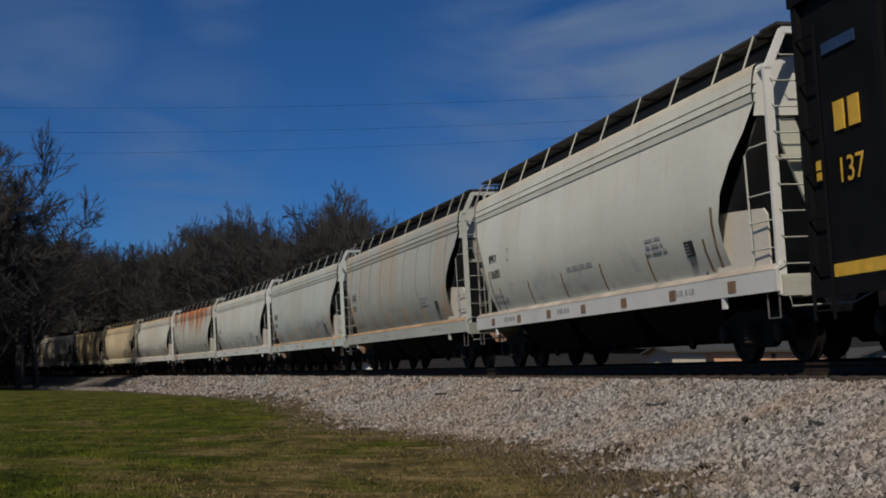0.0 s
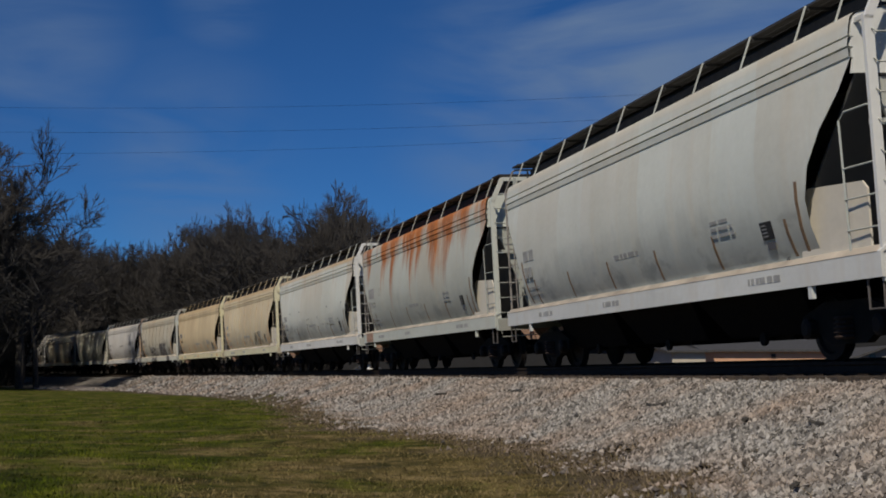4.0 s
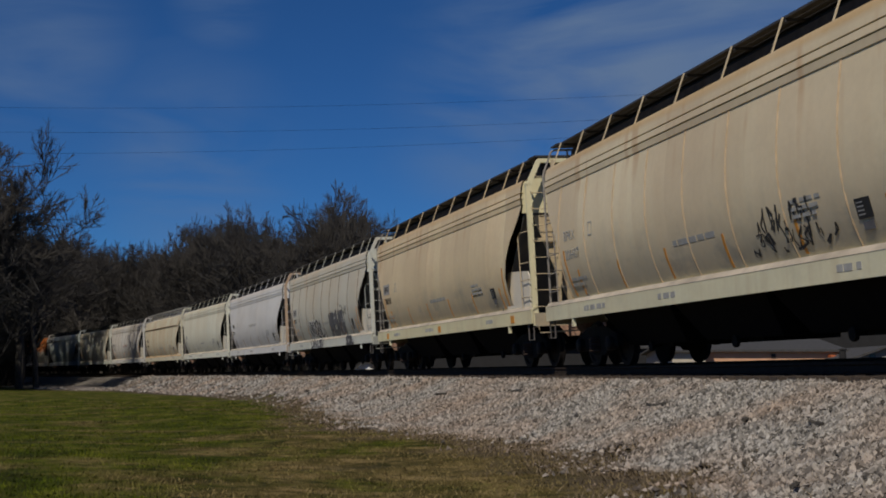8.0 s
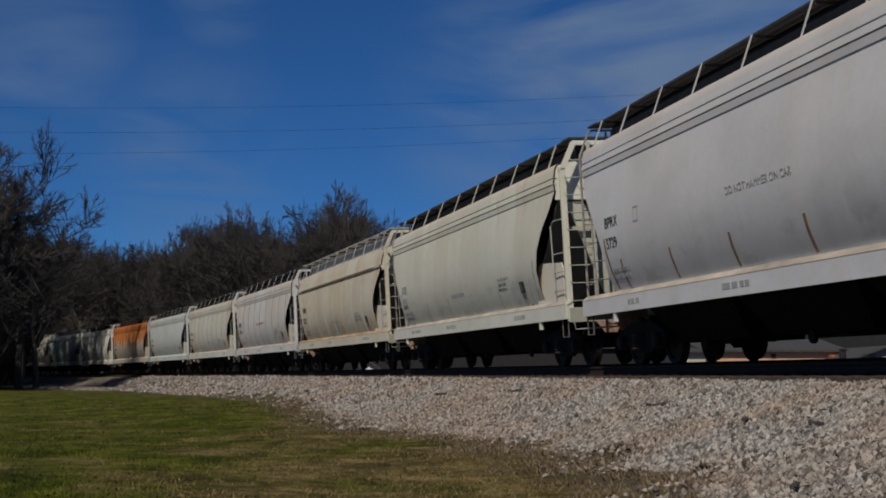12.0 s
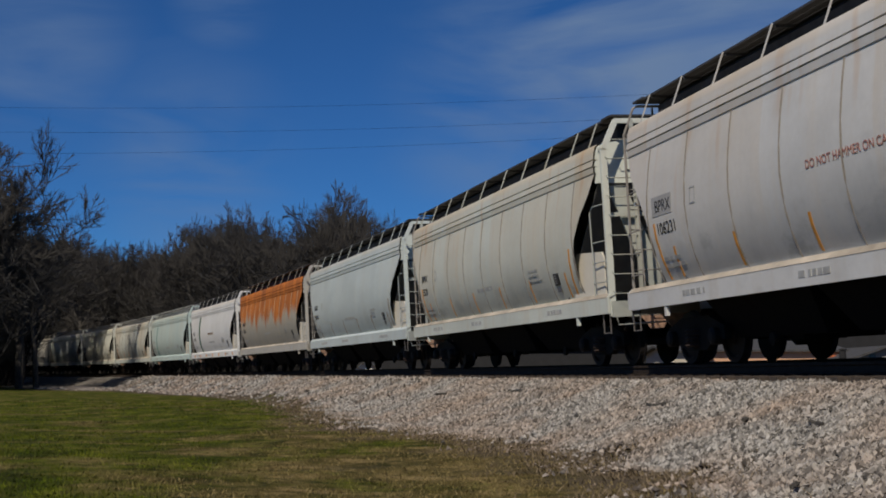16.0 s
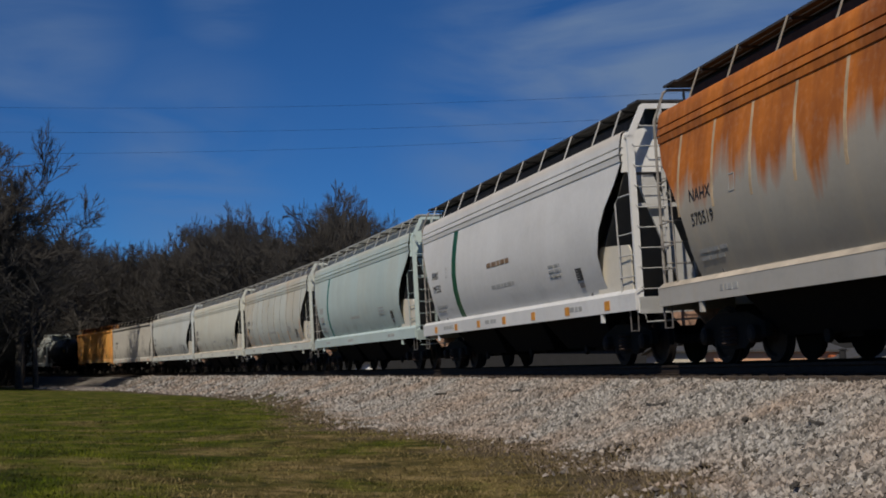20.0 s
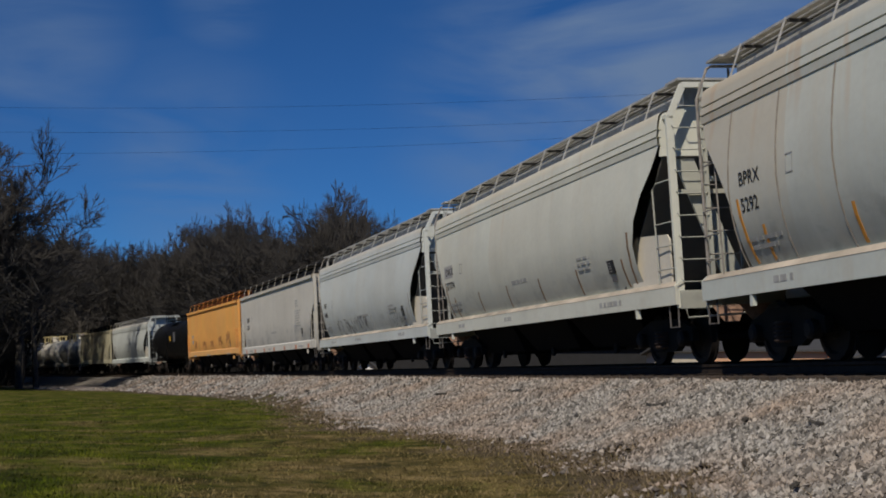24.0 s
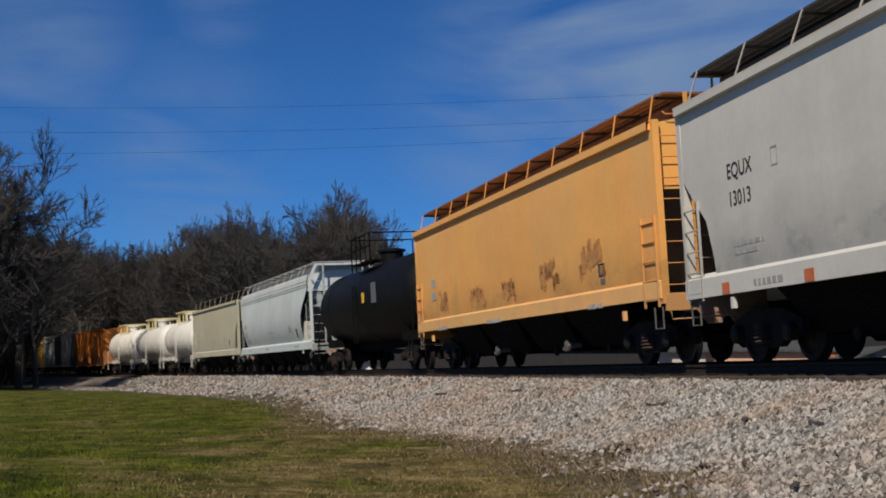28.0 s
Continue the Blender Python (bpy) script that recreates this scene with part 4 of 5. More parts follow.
def hopper_car(style, length, body_mat, sill_mat, board_mat, label, post_step=1.15, bays=3, trim=None, slant_posts=False, gusset_mat=None):
    """A covered hopper: body, sills, end frames, ladders, running boards, outlet bays, trucks and couplers."""
    st = STYLES[style]
    half = length / 2 - 0.45
    trim = trim or sill_mat
    lo, hi = st["sill"]
    key = (style, round(length, 2))
    car = tagged(new("covered_hopper"), label, "freight car", "cars of the train")
    part("body", shape(("body",) + key, body_shape(style, half), True), body_mat, car)
    for turn in (0, 180):
        part("end_sheet", shape(("ends",) + key, end_sheets(style, half)), sill_mat if style in ("round", "belt") else body_mat, car, at=pose(0, 0, 0, 0, 0, turn))
    part("slope_sheet", shape(("slopes",) + key, slope_sheets(style, half)), END_SHADE_GRIME, car)
    def trough(bm):
        prism(bm, [(-0.95, 4.15), (0.95, 4.15), (0.95, zb - 0.14), (0.85, zb - 0.05), (-0.85, zb - 0.05), (-0.95, zb - 0.14)], -half + 0.55, half - 0.55, "x")
    zb = st["board"]
    part("roof_hatch", shape(("hatch",) + key, trough), board_mat, car)
    for e in (1, -1):
        def sill(bm):
            prism(bm, [(e * 1.52, lo), (e * 1.56, lo), (e * 1.56, hi - 0.08), (e * 1.47, hi), (e * 1.40, hi), (e * 1.40, hi - 0.03), (e * 1.52, hi - 0.09)], -half + 0.05, half - 0.05, "x")
        part("side_sill", shape(("sill", e) + key, sill), sill_mat, car)
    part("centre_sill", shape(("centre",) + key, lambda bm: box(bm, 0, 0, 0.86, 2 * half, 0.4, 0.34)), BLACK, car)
    for e in (1, -1):
        at = pose(0, 0, 0, 0, 0, 0 if e > 0 else 180)
        part("end_platform", shape(("platform",) + key, lambda bm: [box(bm, half - 0.35, 0, 1.2, 0.62, 2.96, 0.05), box(bm, half - 0.03, 0, 1.06, 0.06, 2.96, 0.26), box(bm, half - 1.2, 0, 1.07, 1.2, 0.9, 0.22)]), trim, car, at=at)
        for s in (1, -1):
            # corner post that bends in to carry the end of the running board
            if style in ("round", "belt"):
                def post_shape(bm):
                    if e < 0:
                        box(bm, half - 0.10, s * 1.45, 2.52, 0.06, 0.125, 3.14)
                        prism(bm, [(s * 1.512, 4.05), (s * 1.39, 4.05), (s * 1.13, 4.57), (s * 1.22, 4.63)], half - 0.13, half - 0.07, "x")
                        box(bm, half - 0.10, s * 0.59, 4.605, 0.07, 1.2, 0.09)
                    else:
                        tube(bm, [(half - 0.12, s * 1.46, 0.95), (half - 0.12, s * 1.46, 4.12), (half - 0.12, s * 1.42, 4.22), (half - 0.12, s * 1.26, 4.61), (half - 0.12, s * 1.18, 4.65), (half - 0.12, 0, 4.65)], 0.026, 6)
                    beam(bm, (half - 0.12, s * 1.40, 4.12), (half - st["end"] - 0.3, s * 1.40, 4.12), 0.05, 0.05)
                part("corner_post", shape(("post", s, e) + key, post_shape), sill_mat if e < 0 else DULL, car, at=at)
                def gusset(bm):
                    prism(bm, [(half - 2.05, 1.36), (half - 0.4, 1.36), (half - 0.4, 2.08), (half - 0.5, 2.18), (half - 1.80, 2.26), (half - 1.96, 2.18), (half - 2.05, 1.95)], s * 1.42, s * 1.45)
                if e < 0:
                    part("end_gusset", shape(("gusset", s) + key, gusset), gusset_mat or trim, car, at=at)
                part("side_grab", shape(("grab", s) + key, lambda bm: [tube(bm, [(half - 0.78, s * 1.50, 1.3), (half - 0.78, s * 1.53, 2.95), (half - 0.7, s * 1.5, 3.05), (half - 0.2, s * 1.48, 3.05)], 0.014, 5)]
                     + [tube(bm, [(half - 0.78, s * 1.52, z), (half - 0.14, s * 1.49, z)], 0.012, 5) for z in (1.6, 1.98, 2.36)]), trim if e < 0 else DULL, car, at=at)
                def brace(bm):
                    prism(bm, [(s * 1.28, 3.42), (s * 0.92, 3.42), (s * 0.10, 1.30), (s * 0.48, 1.30)], half - 0.44, half - 0.39, "x")
                part("end_brace", shape(("brace", s) + key, brace), trim, car, at=at)
                if s > 0:
                    part("cross_bar", shape(("cross_bar",) + key, lambda bm: box(bm, half - 0.30, 0, 2.86, 0.05, 2.8, 0.075)), trim, car, at=at)
                if e > 0 and s > 0:
                    part("brake_plate", shape(("brake_plate",) + key, lambda bm: box(bm, 0, 0, 0, 0.34, 0.03, 0.26)), trim, car, at=pose(half - 0.95, 1.25, 2.0, 0, 32, 0))
            else:
                part("corner_post", shape(("post", s) + key, lambda bm: [box(bm, half - 0.09, s * 1.47, 2.6, 0.16, 0.12, 3.1)]), body_mat, car, at=at)
                part("side_ladder", shape(("side_ladder", s) + key, lambda bm: ladder(bm, half - 0.72, half - 0.14, s * 1.55, s * 1.55, 1.0, 2.55, 5)), trim, car, at=at)
            def end_ladder(bm):
                box(bm, half - 0.06, s * 0.87, 2.88, 0.04, 0.07 if e < 0 else 0.03, 3.5)
                for k in range(9):
                    z = 1.36 + 0.36 * k
                    inward = 0.13 * max(0, k - 7)
                    tube(bm, [(half - 0.06, s * (1.43 - inward), z + 0.05), (half - 0.02, s * (1.40 - inward), z), (half - 0.02, s * 0.90, z), (half - 0.06, s * 0.87, z + 0.05)], 0.011, 4)
            part("end_ladder", shape(("end_ladder", s, e > 0) + key, end_ladder), trim if e < 0 else DULL, car, at=at)
            if s == e:
                def rod(bm):
                    tube(bm, [(half + 0.08, s * 1.45, 0.92), (half + 0.08, s * 1.42, 0.78), (half + 0.1, s * 0.5, 0.8), (half + 0.2, s * 0.15, 0.98)], 0.014, 5)
                part("uncoupling_rod", shape(("rod", e) + key, rod), trim, car, at=at)
                part("foot_plate", shape(("foot", e) + key, lambda bm: prism(bm, [(s * 0.35, 1.0), (s * 1.0, 1.0), (s * 0.75, 0.68), (s * 0.5, 0.68)], half - 0.02, half + 0.0, "x")), RUST, car, at=at)
            part("step", shape(("step", s) + key, lambda bm: tube(bm, [(half - 0.12, s * 1.5, 1.0), (half - 0.12, s * 1.5, 0.64), (half - 0.45, s * 1.5, 0.64), (half - 0.45, s * 1.5, 1.0)], 0.016, 5)), STEP_GREY, car, at=at)
            part("jacking_pad", shape(("pad", s) + key, lambda bm: box(bm, half - 1.75, s * 1.52, 0.92, 0.09, 0.06, 0.17)), sill_mat, car, at=at)
    # running boards and their brackets
    board_half = half - 0.1
    stands = np.linspace(-board_half + 0.3, board_half - 0.3, int(2 * board_half / post_step) + 1)
    if style in ("round", "belt"):
        stands = [x for x in (-7.04, -6.0, -4.4, -2.77, -1.17, 0.6, 2.36, 4.0, 5.6, 7.05) if abs(x) < board_half - 0.1]
    y0 = 1.20 if style in ("round", "belt") else 1.30
    for e in (1, -1):
        pale = board_mat is GRATE_LIGHT
        run = tagged(new("running_board"), "slatted steel running board")
        run.parent = car
        for k in range(7):
            part("slat", shape(("slat", pale) + key, lambda bm: box(bm, 0, 0, 0, 2 * board_half - 0.4, 0.115 if pale else 0.135, 0.035)), board_mat, run, at=pose(0, e * (y0 - 0.08 - 0.155 * k), zb))
        for x in stands:
            part("bearer", shape("bearer", lambda bm: box(bm, 0, 0, 0, 0.05, 1.06, 0.04)), GRATE_DARK, run, at=pose(float(x), e * (y0 - 0.55), zb - 0.04))
        def bracket(bm):
            lean = 0.14 if slant_posts else 0.0
            beam(bm, (lean, e * 1.42, st["eave"] - 0.02), (-lean, e * (y0 + 0.01), zb + 0.0), 0.021, 0.021)
        for x in stands:
            part("bracket", shape(("bracket", e, slant_posts, style), bracket), GRATE_LIGHT if pale else trim, car, at=pose(float(x), 0, 0))
    for e in (1, -1):
        part("end_walk", shape(("walk", zb), lambda bm: box(bm, 0, 0, zb, 0.5, 2.5, 0.035)), board_mat, car, at=pose(e * (half - 0.35), 0, 0))
    # outlet bays
    span = 2 * half - 5.0
    w = span / bays
    def bay(bm):
        u = [(-w / 2, -1.35, 1.24), (w / 2, -1.35, 1.24), (w / 2, 1.35, 1.24), (-w / 2, 1.35, 1.24)]
        v = [(-0.38 * w, -0.8, 0.40), (0.38 * w, -0.8, 0.40), (0.38 * w, 0.8, 0.40), (-0.38 * w, 0.8, 0.40)]
        u, v = [bm.verts.new(p) for p in u], [bm.verts.new(p) for p in v]
        for i in range(4):
            bm.faces.new((u[i], u[(i + 1) % 4], v[(i + 1) % 4], v[i]))
        bm.faces.new(v)
    def gate(bm):
        box(bm, 0, 0, 0.38, 0.75, 1.3, 0.1)
        tube(bm, [(0.2, -0.75, 0.36), (0.2, 0.8, 0.36)], 0.03, 6)
        lathe(bm, [(0.8, 0.1), (0.86, 0.1)], 8, "y", (0.2, 0, 0.36))
    for k in range(bays):
        x = -span / 2 + w * (k + 0.5)
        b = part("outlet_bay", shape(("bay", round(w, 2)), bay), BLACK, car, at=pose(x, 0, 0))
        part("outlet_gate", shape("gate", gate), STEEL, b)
    for e in (1, -1):
        truck(car, e * (half - 1.75))
    part("brake_reservoir", shape("reservoir", lambda bm: lathe(bm, [(-0.45, 0.05), (-0.4, 0.18), (0.4, 0.18), (0.45, 0.05)], 12, "x"), True), trim, car, at=pose(half - 0.85, -0.4, 1.5))
    coupler(car, half, 0.45)
    return car, half


def on_side(x, z, style, off=0.012, lean=0.0):
    """Pose for flat lettering on the camera's side: reads from +x to -x."""
    dz = 0.1
    tilt = math.degrees(math.atan2(side_y(style, z + dz) - side_y(style, z - dz), 2 * dz))
    m = Matrix(((-1, 0, 0, 0), (0, 0, 1, 0), (0, 1, 0, 0), (0, 0, 0, 1)))
    return Matrix.Translation((x, side_y(style, z) + off, z)) @ pose(0, 0, 0, -tilt, 0, 0) @ m


def lettering(car, style, half, lines, size=0.36, material=INK, x_in=1.75, z=2.45, patch=None):
    """Reporting mark at the far end of the side."""
    for k, text in enumerate(lines):
        zz = z - k * size * 1.32
        if patch and k == 0:
            w = len(text) * size * 0.66
            part("repaint_patch", shape(("patch", w, size), lambda bm: box(bm, w / 2 - 0.08, size * 0.36, 0, w + 0.1, size * 1.15, 0.006)), patch, car, at=on_side(half - x_in, zz, style, 0.001))
        tagged(part("reporting_mark", letters(text, size), material, car, at=on_side(half - x_in, zz, style, 0.006)), kind="stuff")


def bars(car, style, x, z, rows, width, row=0.07, gap=0.05, material=FADED, seed=0, name="stencil"):
    """Small print that cannot be read, as rows of bars."""
    rng = random.Random(seed)
    def make(bm):
        for k in range(rows):
            at, z0 = 0.0, -k * (row + gap)
            end = width * rng.uniform(0.6, 1.0)
            while at < end:
                w = min(rng.uniform(0.12, 0.4), end - at)
                if w > 0.04:
                    box(bm, at + w / 2, z0, 0, w, row, 0.004)
                at += w + 0.06
    tagged(part(name, shape(("bars", rows, width, row, gap, seed), make), material, car, at=on_side(x, z, style, 0.004)), kind="stuff")


def data_panel(car, style, x, z, w=0.33, h=0.25, material=INK):
    def make(bm):
        box(bm, w / 2, 0, 0, w, h, 0.004)
    panel = part("data_panel", shape(("panel", w, h), make), material, car, at=on_side(x, z, style, 0.004))
    tagged(part("panel_print", shape(("panel_print", w, h), lambda bm: [box(bm, w * 0.3, h * (0.3 - 0.2 * k), 0, w * 0.42, h * 0.06, 0.007) for k in range(4)]), FADED, panel), kind="stuff")
    part("lower_panel", shape(("lower_panel", w, h), lambda bm: box(bm, w * 0.55, -h * 0.85, 0, w * 0.7, h * 0.42, 0.004)), SPRAY_GREY, car, at=on_side(x, z, style, 0.004))


def stripes(car, style, half, xs, material, z0=1.42, z1=1.92, w=0.07, lean=0.0, name="reflector_strip"):
    for x in xs:
        part(name, shape((name, style, z0, z1, w, lean), band_shape(style, z0, z1, w, lean)), material, car, at=pose(x, 0, 0))


def squares(car, xs, material, w=0.26, h=0.17, name="reflector_plate", z=1.14):
    for x in xs:
        part(name, shape((name, w, h, z), lambda bm: box(bm, 0, 1.564, z, w, 0.008, h)), material, car, at=pose(x, 0, 0))


def sill_print(car, xs, material=FADED, seed=0):
    for i, x in enumerate(xs):
        rng = random.Random(seed + i)
        w = rng.uniform(0.5, 1.1)
        def make(bm):
            at = 0
            while at < w:
                k = rng.uniform(0.06, 0.2)
                box(bm, -at, 1.563, 1.16, k, 0.006, 0.09)
                at += k + 0.05
        tagged(part("sill_stencil", shape(("sill_print", seed, i), make), material, car, at=pose(x, 0, 0)), kind="stuff")


def seams(car, style, half, step, material):
    n = int((2 * half - 3.0) / step)
    for k in range(n + 1):
        x = -half + 1.5 + (2 * half - 3.0) * k / n
        part("weld_seam", shape(("seam", style), seam_shape(style, 1.37, 3.66 if style == "round" else 3.44)), material, car, at=pose(x, 0, 0))


def scrawl(car, style, x, z, w, h, material, seed, strokes=9, r=0.035):
    """Spray-painted scrawl as loose strokes with no words."""
    rng = random.Random(seed)
    def make(bm):
        for k in range(strokes):
            cx = w * (k + 0.5) / strokes
            pts = []
            y0 = rng.uniform(0.1, 0.9)
            for i in range(rng.choice((3, 4, 5))):
                y0 = min(max(y0 + rng.choice((-1, 1)) * rng.uniform(0.2, 0.7), 0.0), 1.0)
                pts.append((cx + w / strokes * rng.uniform(-0.75, 0.75), h * y0, 0))
            for a, b in zip(pts, pts[1:]):
                d = Vector(b) - Vector(a)
                q = Vector((-d.y, d.x, 0)).normalized() * r * rng.uniform(0.6, 1.3)
                vs = []
                for p, o in ((a, q), (a, -q), (b, -q), (b, q)):
                    w2 = Vector(p) + o
                    vs.append(bm.verts.new((x - w2.x, side_y(style, z + w2.y) + 0.008 + 0.0006 * k, z + w2.y)))
                bm.faces.new(vs)
    tagged(part("graffiti", shape(("scrawl", w, h, seed, x), make), material, car), kind="stuff")


def block_scrawl(car, style, x, z, w, h, signs, seed, fill=None, edge=None):
    """Chunky spray-painted zigzag shapes with a pale rim, on the side or (style None) on the sill."""
    rng = random.Random(seed)
    forms = (((0, 1), (0.45, 0), (0.9, 1)), ((0, 0), (0.1, 1), (0.75, 0.05), (0.9, 1)), ((0.9, 1), (0, 0.85), (0.85, 0.5), (0.05, 0.05), (0.9, 0)), ((0, 0), (0.2, 1), (0.45, 0.3), (0.75, 1), (0.9, 0)), ((0.1, 1), (0.1, 0), (0.85, 0.1)))
    picks = [[(q[0] + rng.uniform(-0.08, 0.08), q[1] + rng.uniform(-0.08, 0.08)) for q in rng.choice(forms)] for _ in range(signs)]
    def strokes(bm, thick, off):
        for k, pts in enumerate(picks):
            flat = [Vector((w * (k + 0.05 + 0.95 * a) / signs, h * b, 0)) for a, b in pts]
            for i, (a, b) in enumerate(zip(flat, flat[1:])):
                d = (b - a).normalized()
                q = Vector((-d.y, d.x, 0)) * thick
                a, b = a - d * thick * 0.7, b + d * thick * 0.7
                rows = []
                for f in range(8):
                    for c in (a.lerp(b, f / 7) + q, a.lerp(b, f / 7) - q):
                        zz = min(max(z + c.y, 1.0), 3.6)
                        y = side_y(style, zz) + off if style else 1.562 + off
                        rows.append(bm.verts.new((x - c.x, y + 0.0006 * i, zz)))
                for f in range(7):
                    bm.faces.new((rows[2 * f], rows[2 * f + 1], rows[2 * f + 3], rows[2 * f + 2]))
    size = 0.26 * w / signs
    tagged(part("graffiti_rim", shape(("rim", w, h, seed, x), lambda bm: strokes(bm, 0.75 * size, 0.008)), edge or PATCH, car), kind="stuff")
    tagged(part("graffiti", shape(("block", w, h, seed, x), lambda bm: strokes(bm, 0.5 * size, 0.012)), fill or SPRAY_DARK, car), kind="stuff")


def tank_car(length, radius, body_mat, label, trim, railing=True, box_dome=False):
    car = tagged(new("tank_car"), label, "freight car", "cars of the train")
    half = length / 2 - 0.45
    h = half - 0.35
    zc = 1.05 + radius
    key = ("tank", round(length, 2), radius)
    prof = [(-h, 0.02), (-h + 0.06, radius * 0.45), (-h + 0.2, radius * 0.75), (-h + 0.42, radius * 0.93), (-h + 0.7, radius), (h - 0.7, radius), (h - 0.42, radius * 0.93), (h - 0.2, radius * 0.75), (h - 0.06, radius * 0.45), (h, 0.02)]
    part("shell", shape(key, lambda bm: lathe(bm, prof, 40, "x", (0, 0, zc)), True), body_mat, car)
    for x in (-h + 2.2, 0, h - 2.2):
        part("shell_band", shape(key + ("band",), lambda bm: lathe(bm, [(-0.05, radius), (-0.05, radius + 0.012), (0.05, radius + 0.012), (0.05, radius)], 40, "x", (0, 0, zc))), body_mat, car, at=pose(x, 0, 0))
    part("centre_sill", shape(key + ("sill",), lambda bm: [box(bm, 0, 0, 0.95, 2 * half, 0.6, 0.34)] + [box(bm, e * (half - 1.7), 0, 1.12, 1.6, 2.3, 0.3) for e in (1, -1)]), trim, car)
    for e in (1, -1):
        at = pose(0, 0, 0, 0, 0, 0 if e > 0 else 180)
        part("end_platform", shape(key + ("platform",), lambda bm: [box(bm, half - 0.3, 0, 1.1, 0.6, 2.9, 0.07)] + [beam(bm, (half - 0.15, s * 1.4, 1.1), (half - 0.15, s * 1.4, 2.1), 0.05, 0.05) for s in (1, -1)] + [beam(bm, (half - 0.15, -1.4, 2.1), (half - 0.15, 1.4, 2.1), 0.05, 0.05)]), trim, car, at=at)
        for s in (1, -1):
            part("step", shape(key + ("step", s), lambda bm: ladder(bm, half - 0.15, half - 0.55, s * 1.45, s * 1.45, 0.42, 1.1, 2)), trim, car, at=at)
        truck(car, e * (half - 1.7))
    top = zc + radius
    part("manway", shape(key + ("manway",), lambda bm: lathe(bm, [(top - 0.25, 0.42), (top + 0.32, 0.42), (top + 0.36, 0.5), (top + 0.44, 0.5), (top + 0.5, 0.2)], 16, "z")), body_mat, car)
    if railing:
        part("platform", shape(key + ("deck",), lambda bm: [box(bm, 0, e * 0.95, top - 0.02, 3.0, 0.5, 0.05) for e in (1, -1)]), trim, car)
        def rails(bm):
            for e in (1, -1):
                for z in (top + 0.5, top + 0.95):
                    tube(bm, [(-1.5, e * 1.2, z), (1.5, e * 1.2, z)], 0.025, 5)
                for x in (-1.5, -0.75, 0, 0.75, 1.5):
                    tube(bm, [(x, e * 1.2, top - 0.3), (x, e * 1.2, top + 0.95)], 0.025, 5)
            for x in (-1.5, 1.5):
                tube(bm, [(x, -1.2, top + 0.95), (x, 1.2, top + 0.95)], 0.025, 5)
        part("railing", shape(key + ("rails",), rails), trim, car)
    if box_dome:
        def guard(bm):
            for e in (1, -1):
                for y in (-0.9, 0.9):
                    box(bm, e * 1.55, y, top + 0.12, 0.10, 0.16, 0.9)
                box(bm, e * 1.55, 0, top + 0.52, 0.10, 2.0, 0.12)
                box(bm, 0, e * 0.95, top + 0.52, 3.1, 0.35, 0.1)
                for x in (-0.8, 0.8):
                    box(bm, x, e * 1.0, top + 0.1, 0.08, 0.08, 0.85)
        part("valve_guard", shape(key + ("guard",), guard), GUARD_CREAM, car, "cream-yellow steel valve guard")
    part("side_ladder", shape(key + ("ladder",), lambda bm: ladder(bm, 0.25, -0.25, radius + 0.06, radius + 0.06, 1.0, zc + 0.6, 7)), trim, car)
    coupler(car, half, 0.45)
    return car, half


def box_car(length, height, body_mat, label, trim, ribs=12, door=None, open_top=False):
    car = tagged(new("open_hopper" if open_top else "boxcar"), label, "freight car", "cars of the train")
    half = length / 2 - 0.45
    key = ("boxcar", round(length, 2), height, open_top)
    def walls(bm):
        prism(bm, [(-1.5, 1.0), (1.5, 1.0), (1.5, height), (0.0, height + 0.18), (-1.5, height)], -half, half, "x")
    if open_top:
        for e in (1, -1):
            part("side_wall", shape(key + ("side", e), lambda bm: box(bm, 0, e * 1.5, (height + 1.0) / 2, 2 * half, 0.06, height - 1.0)), body_mat, car)
            part("end_wall", shape(key + ("end", e), lambda bm: box(bm, e * (half - 0.03), 0, (height + 1.0) / 2 + 0.3, 0.06, 2.94, height - 1.6)), body_mat, car)
        part("floor", shape(key + ("floor",), lambda bm: box(bm, 0, 0, 1.02, 2 * half - 0.2, 2.9, 0.06)), body_mat, car)
    else:
        part("body", shape(key + ("walls",), walls), body_mat, car)
    for e in (1, -1):
        for k in range(ribs):
            x = -half + 0.12 + (2 * half - 0.24) * k / (ribs - 1)
            part("side_rib", shape(key + ("rib", e), lambda bm: box(bm, 0, e * 1.56, (height + 1.02) / 2, 0.13, 0.08, height - 1.02)), body_mat, car, at=pose(x, 0, 0))
        part("top_rail", shape(key + ("rail", e), lambda bm: box(bm, 0, e * 1.55, height + 0.03, 2 * half, 0.14, 0.14)), body_mat, car)
        part("side_sill", shape(key + ("sill", e), lambda bm: box(bm, 0, e * 1.54, 0.95, 2 * half, 0.08, 0.22)), trim, car)
        at = pose(0, 0, 0, 0, 0, 0 if e > 0 else 180)
        for s in (1, -1):
            part("ladder", shape(key + ("ladder", s), lambda bm: ladder(bm, half - 0.65, half - 0.15, s * 1.62, s * 1.62, 0.55, height - 0.4, 7)), trim, car, at=at)
        truck(car, e * (half - 1.75))
    if door is not None:
        for e in (1, -1):
            part("door", shape(key + ("door", e), lambda bm: [box(bm, 0, e * 1.63, (height + 1.1) / 2, 3.0, 0.06, height - 1.15)] + [box(bm, x, e * 1.68, (height + 1.1) / 2, 0.06, 0.05, height - 1.3) for x in (-1.0, 0, 1.0)]), door, car)
    part("underframe", shape(key + ("under",), lambda bm: box(bm, 0, 0, 0.82, 2 * half, 0.7, 0.36)), BLACK, car)
    coupler(car, half, 0.45)
    return car, half


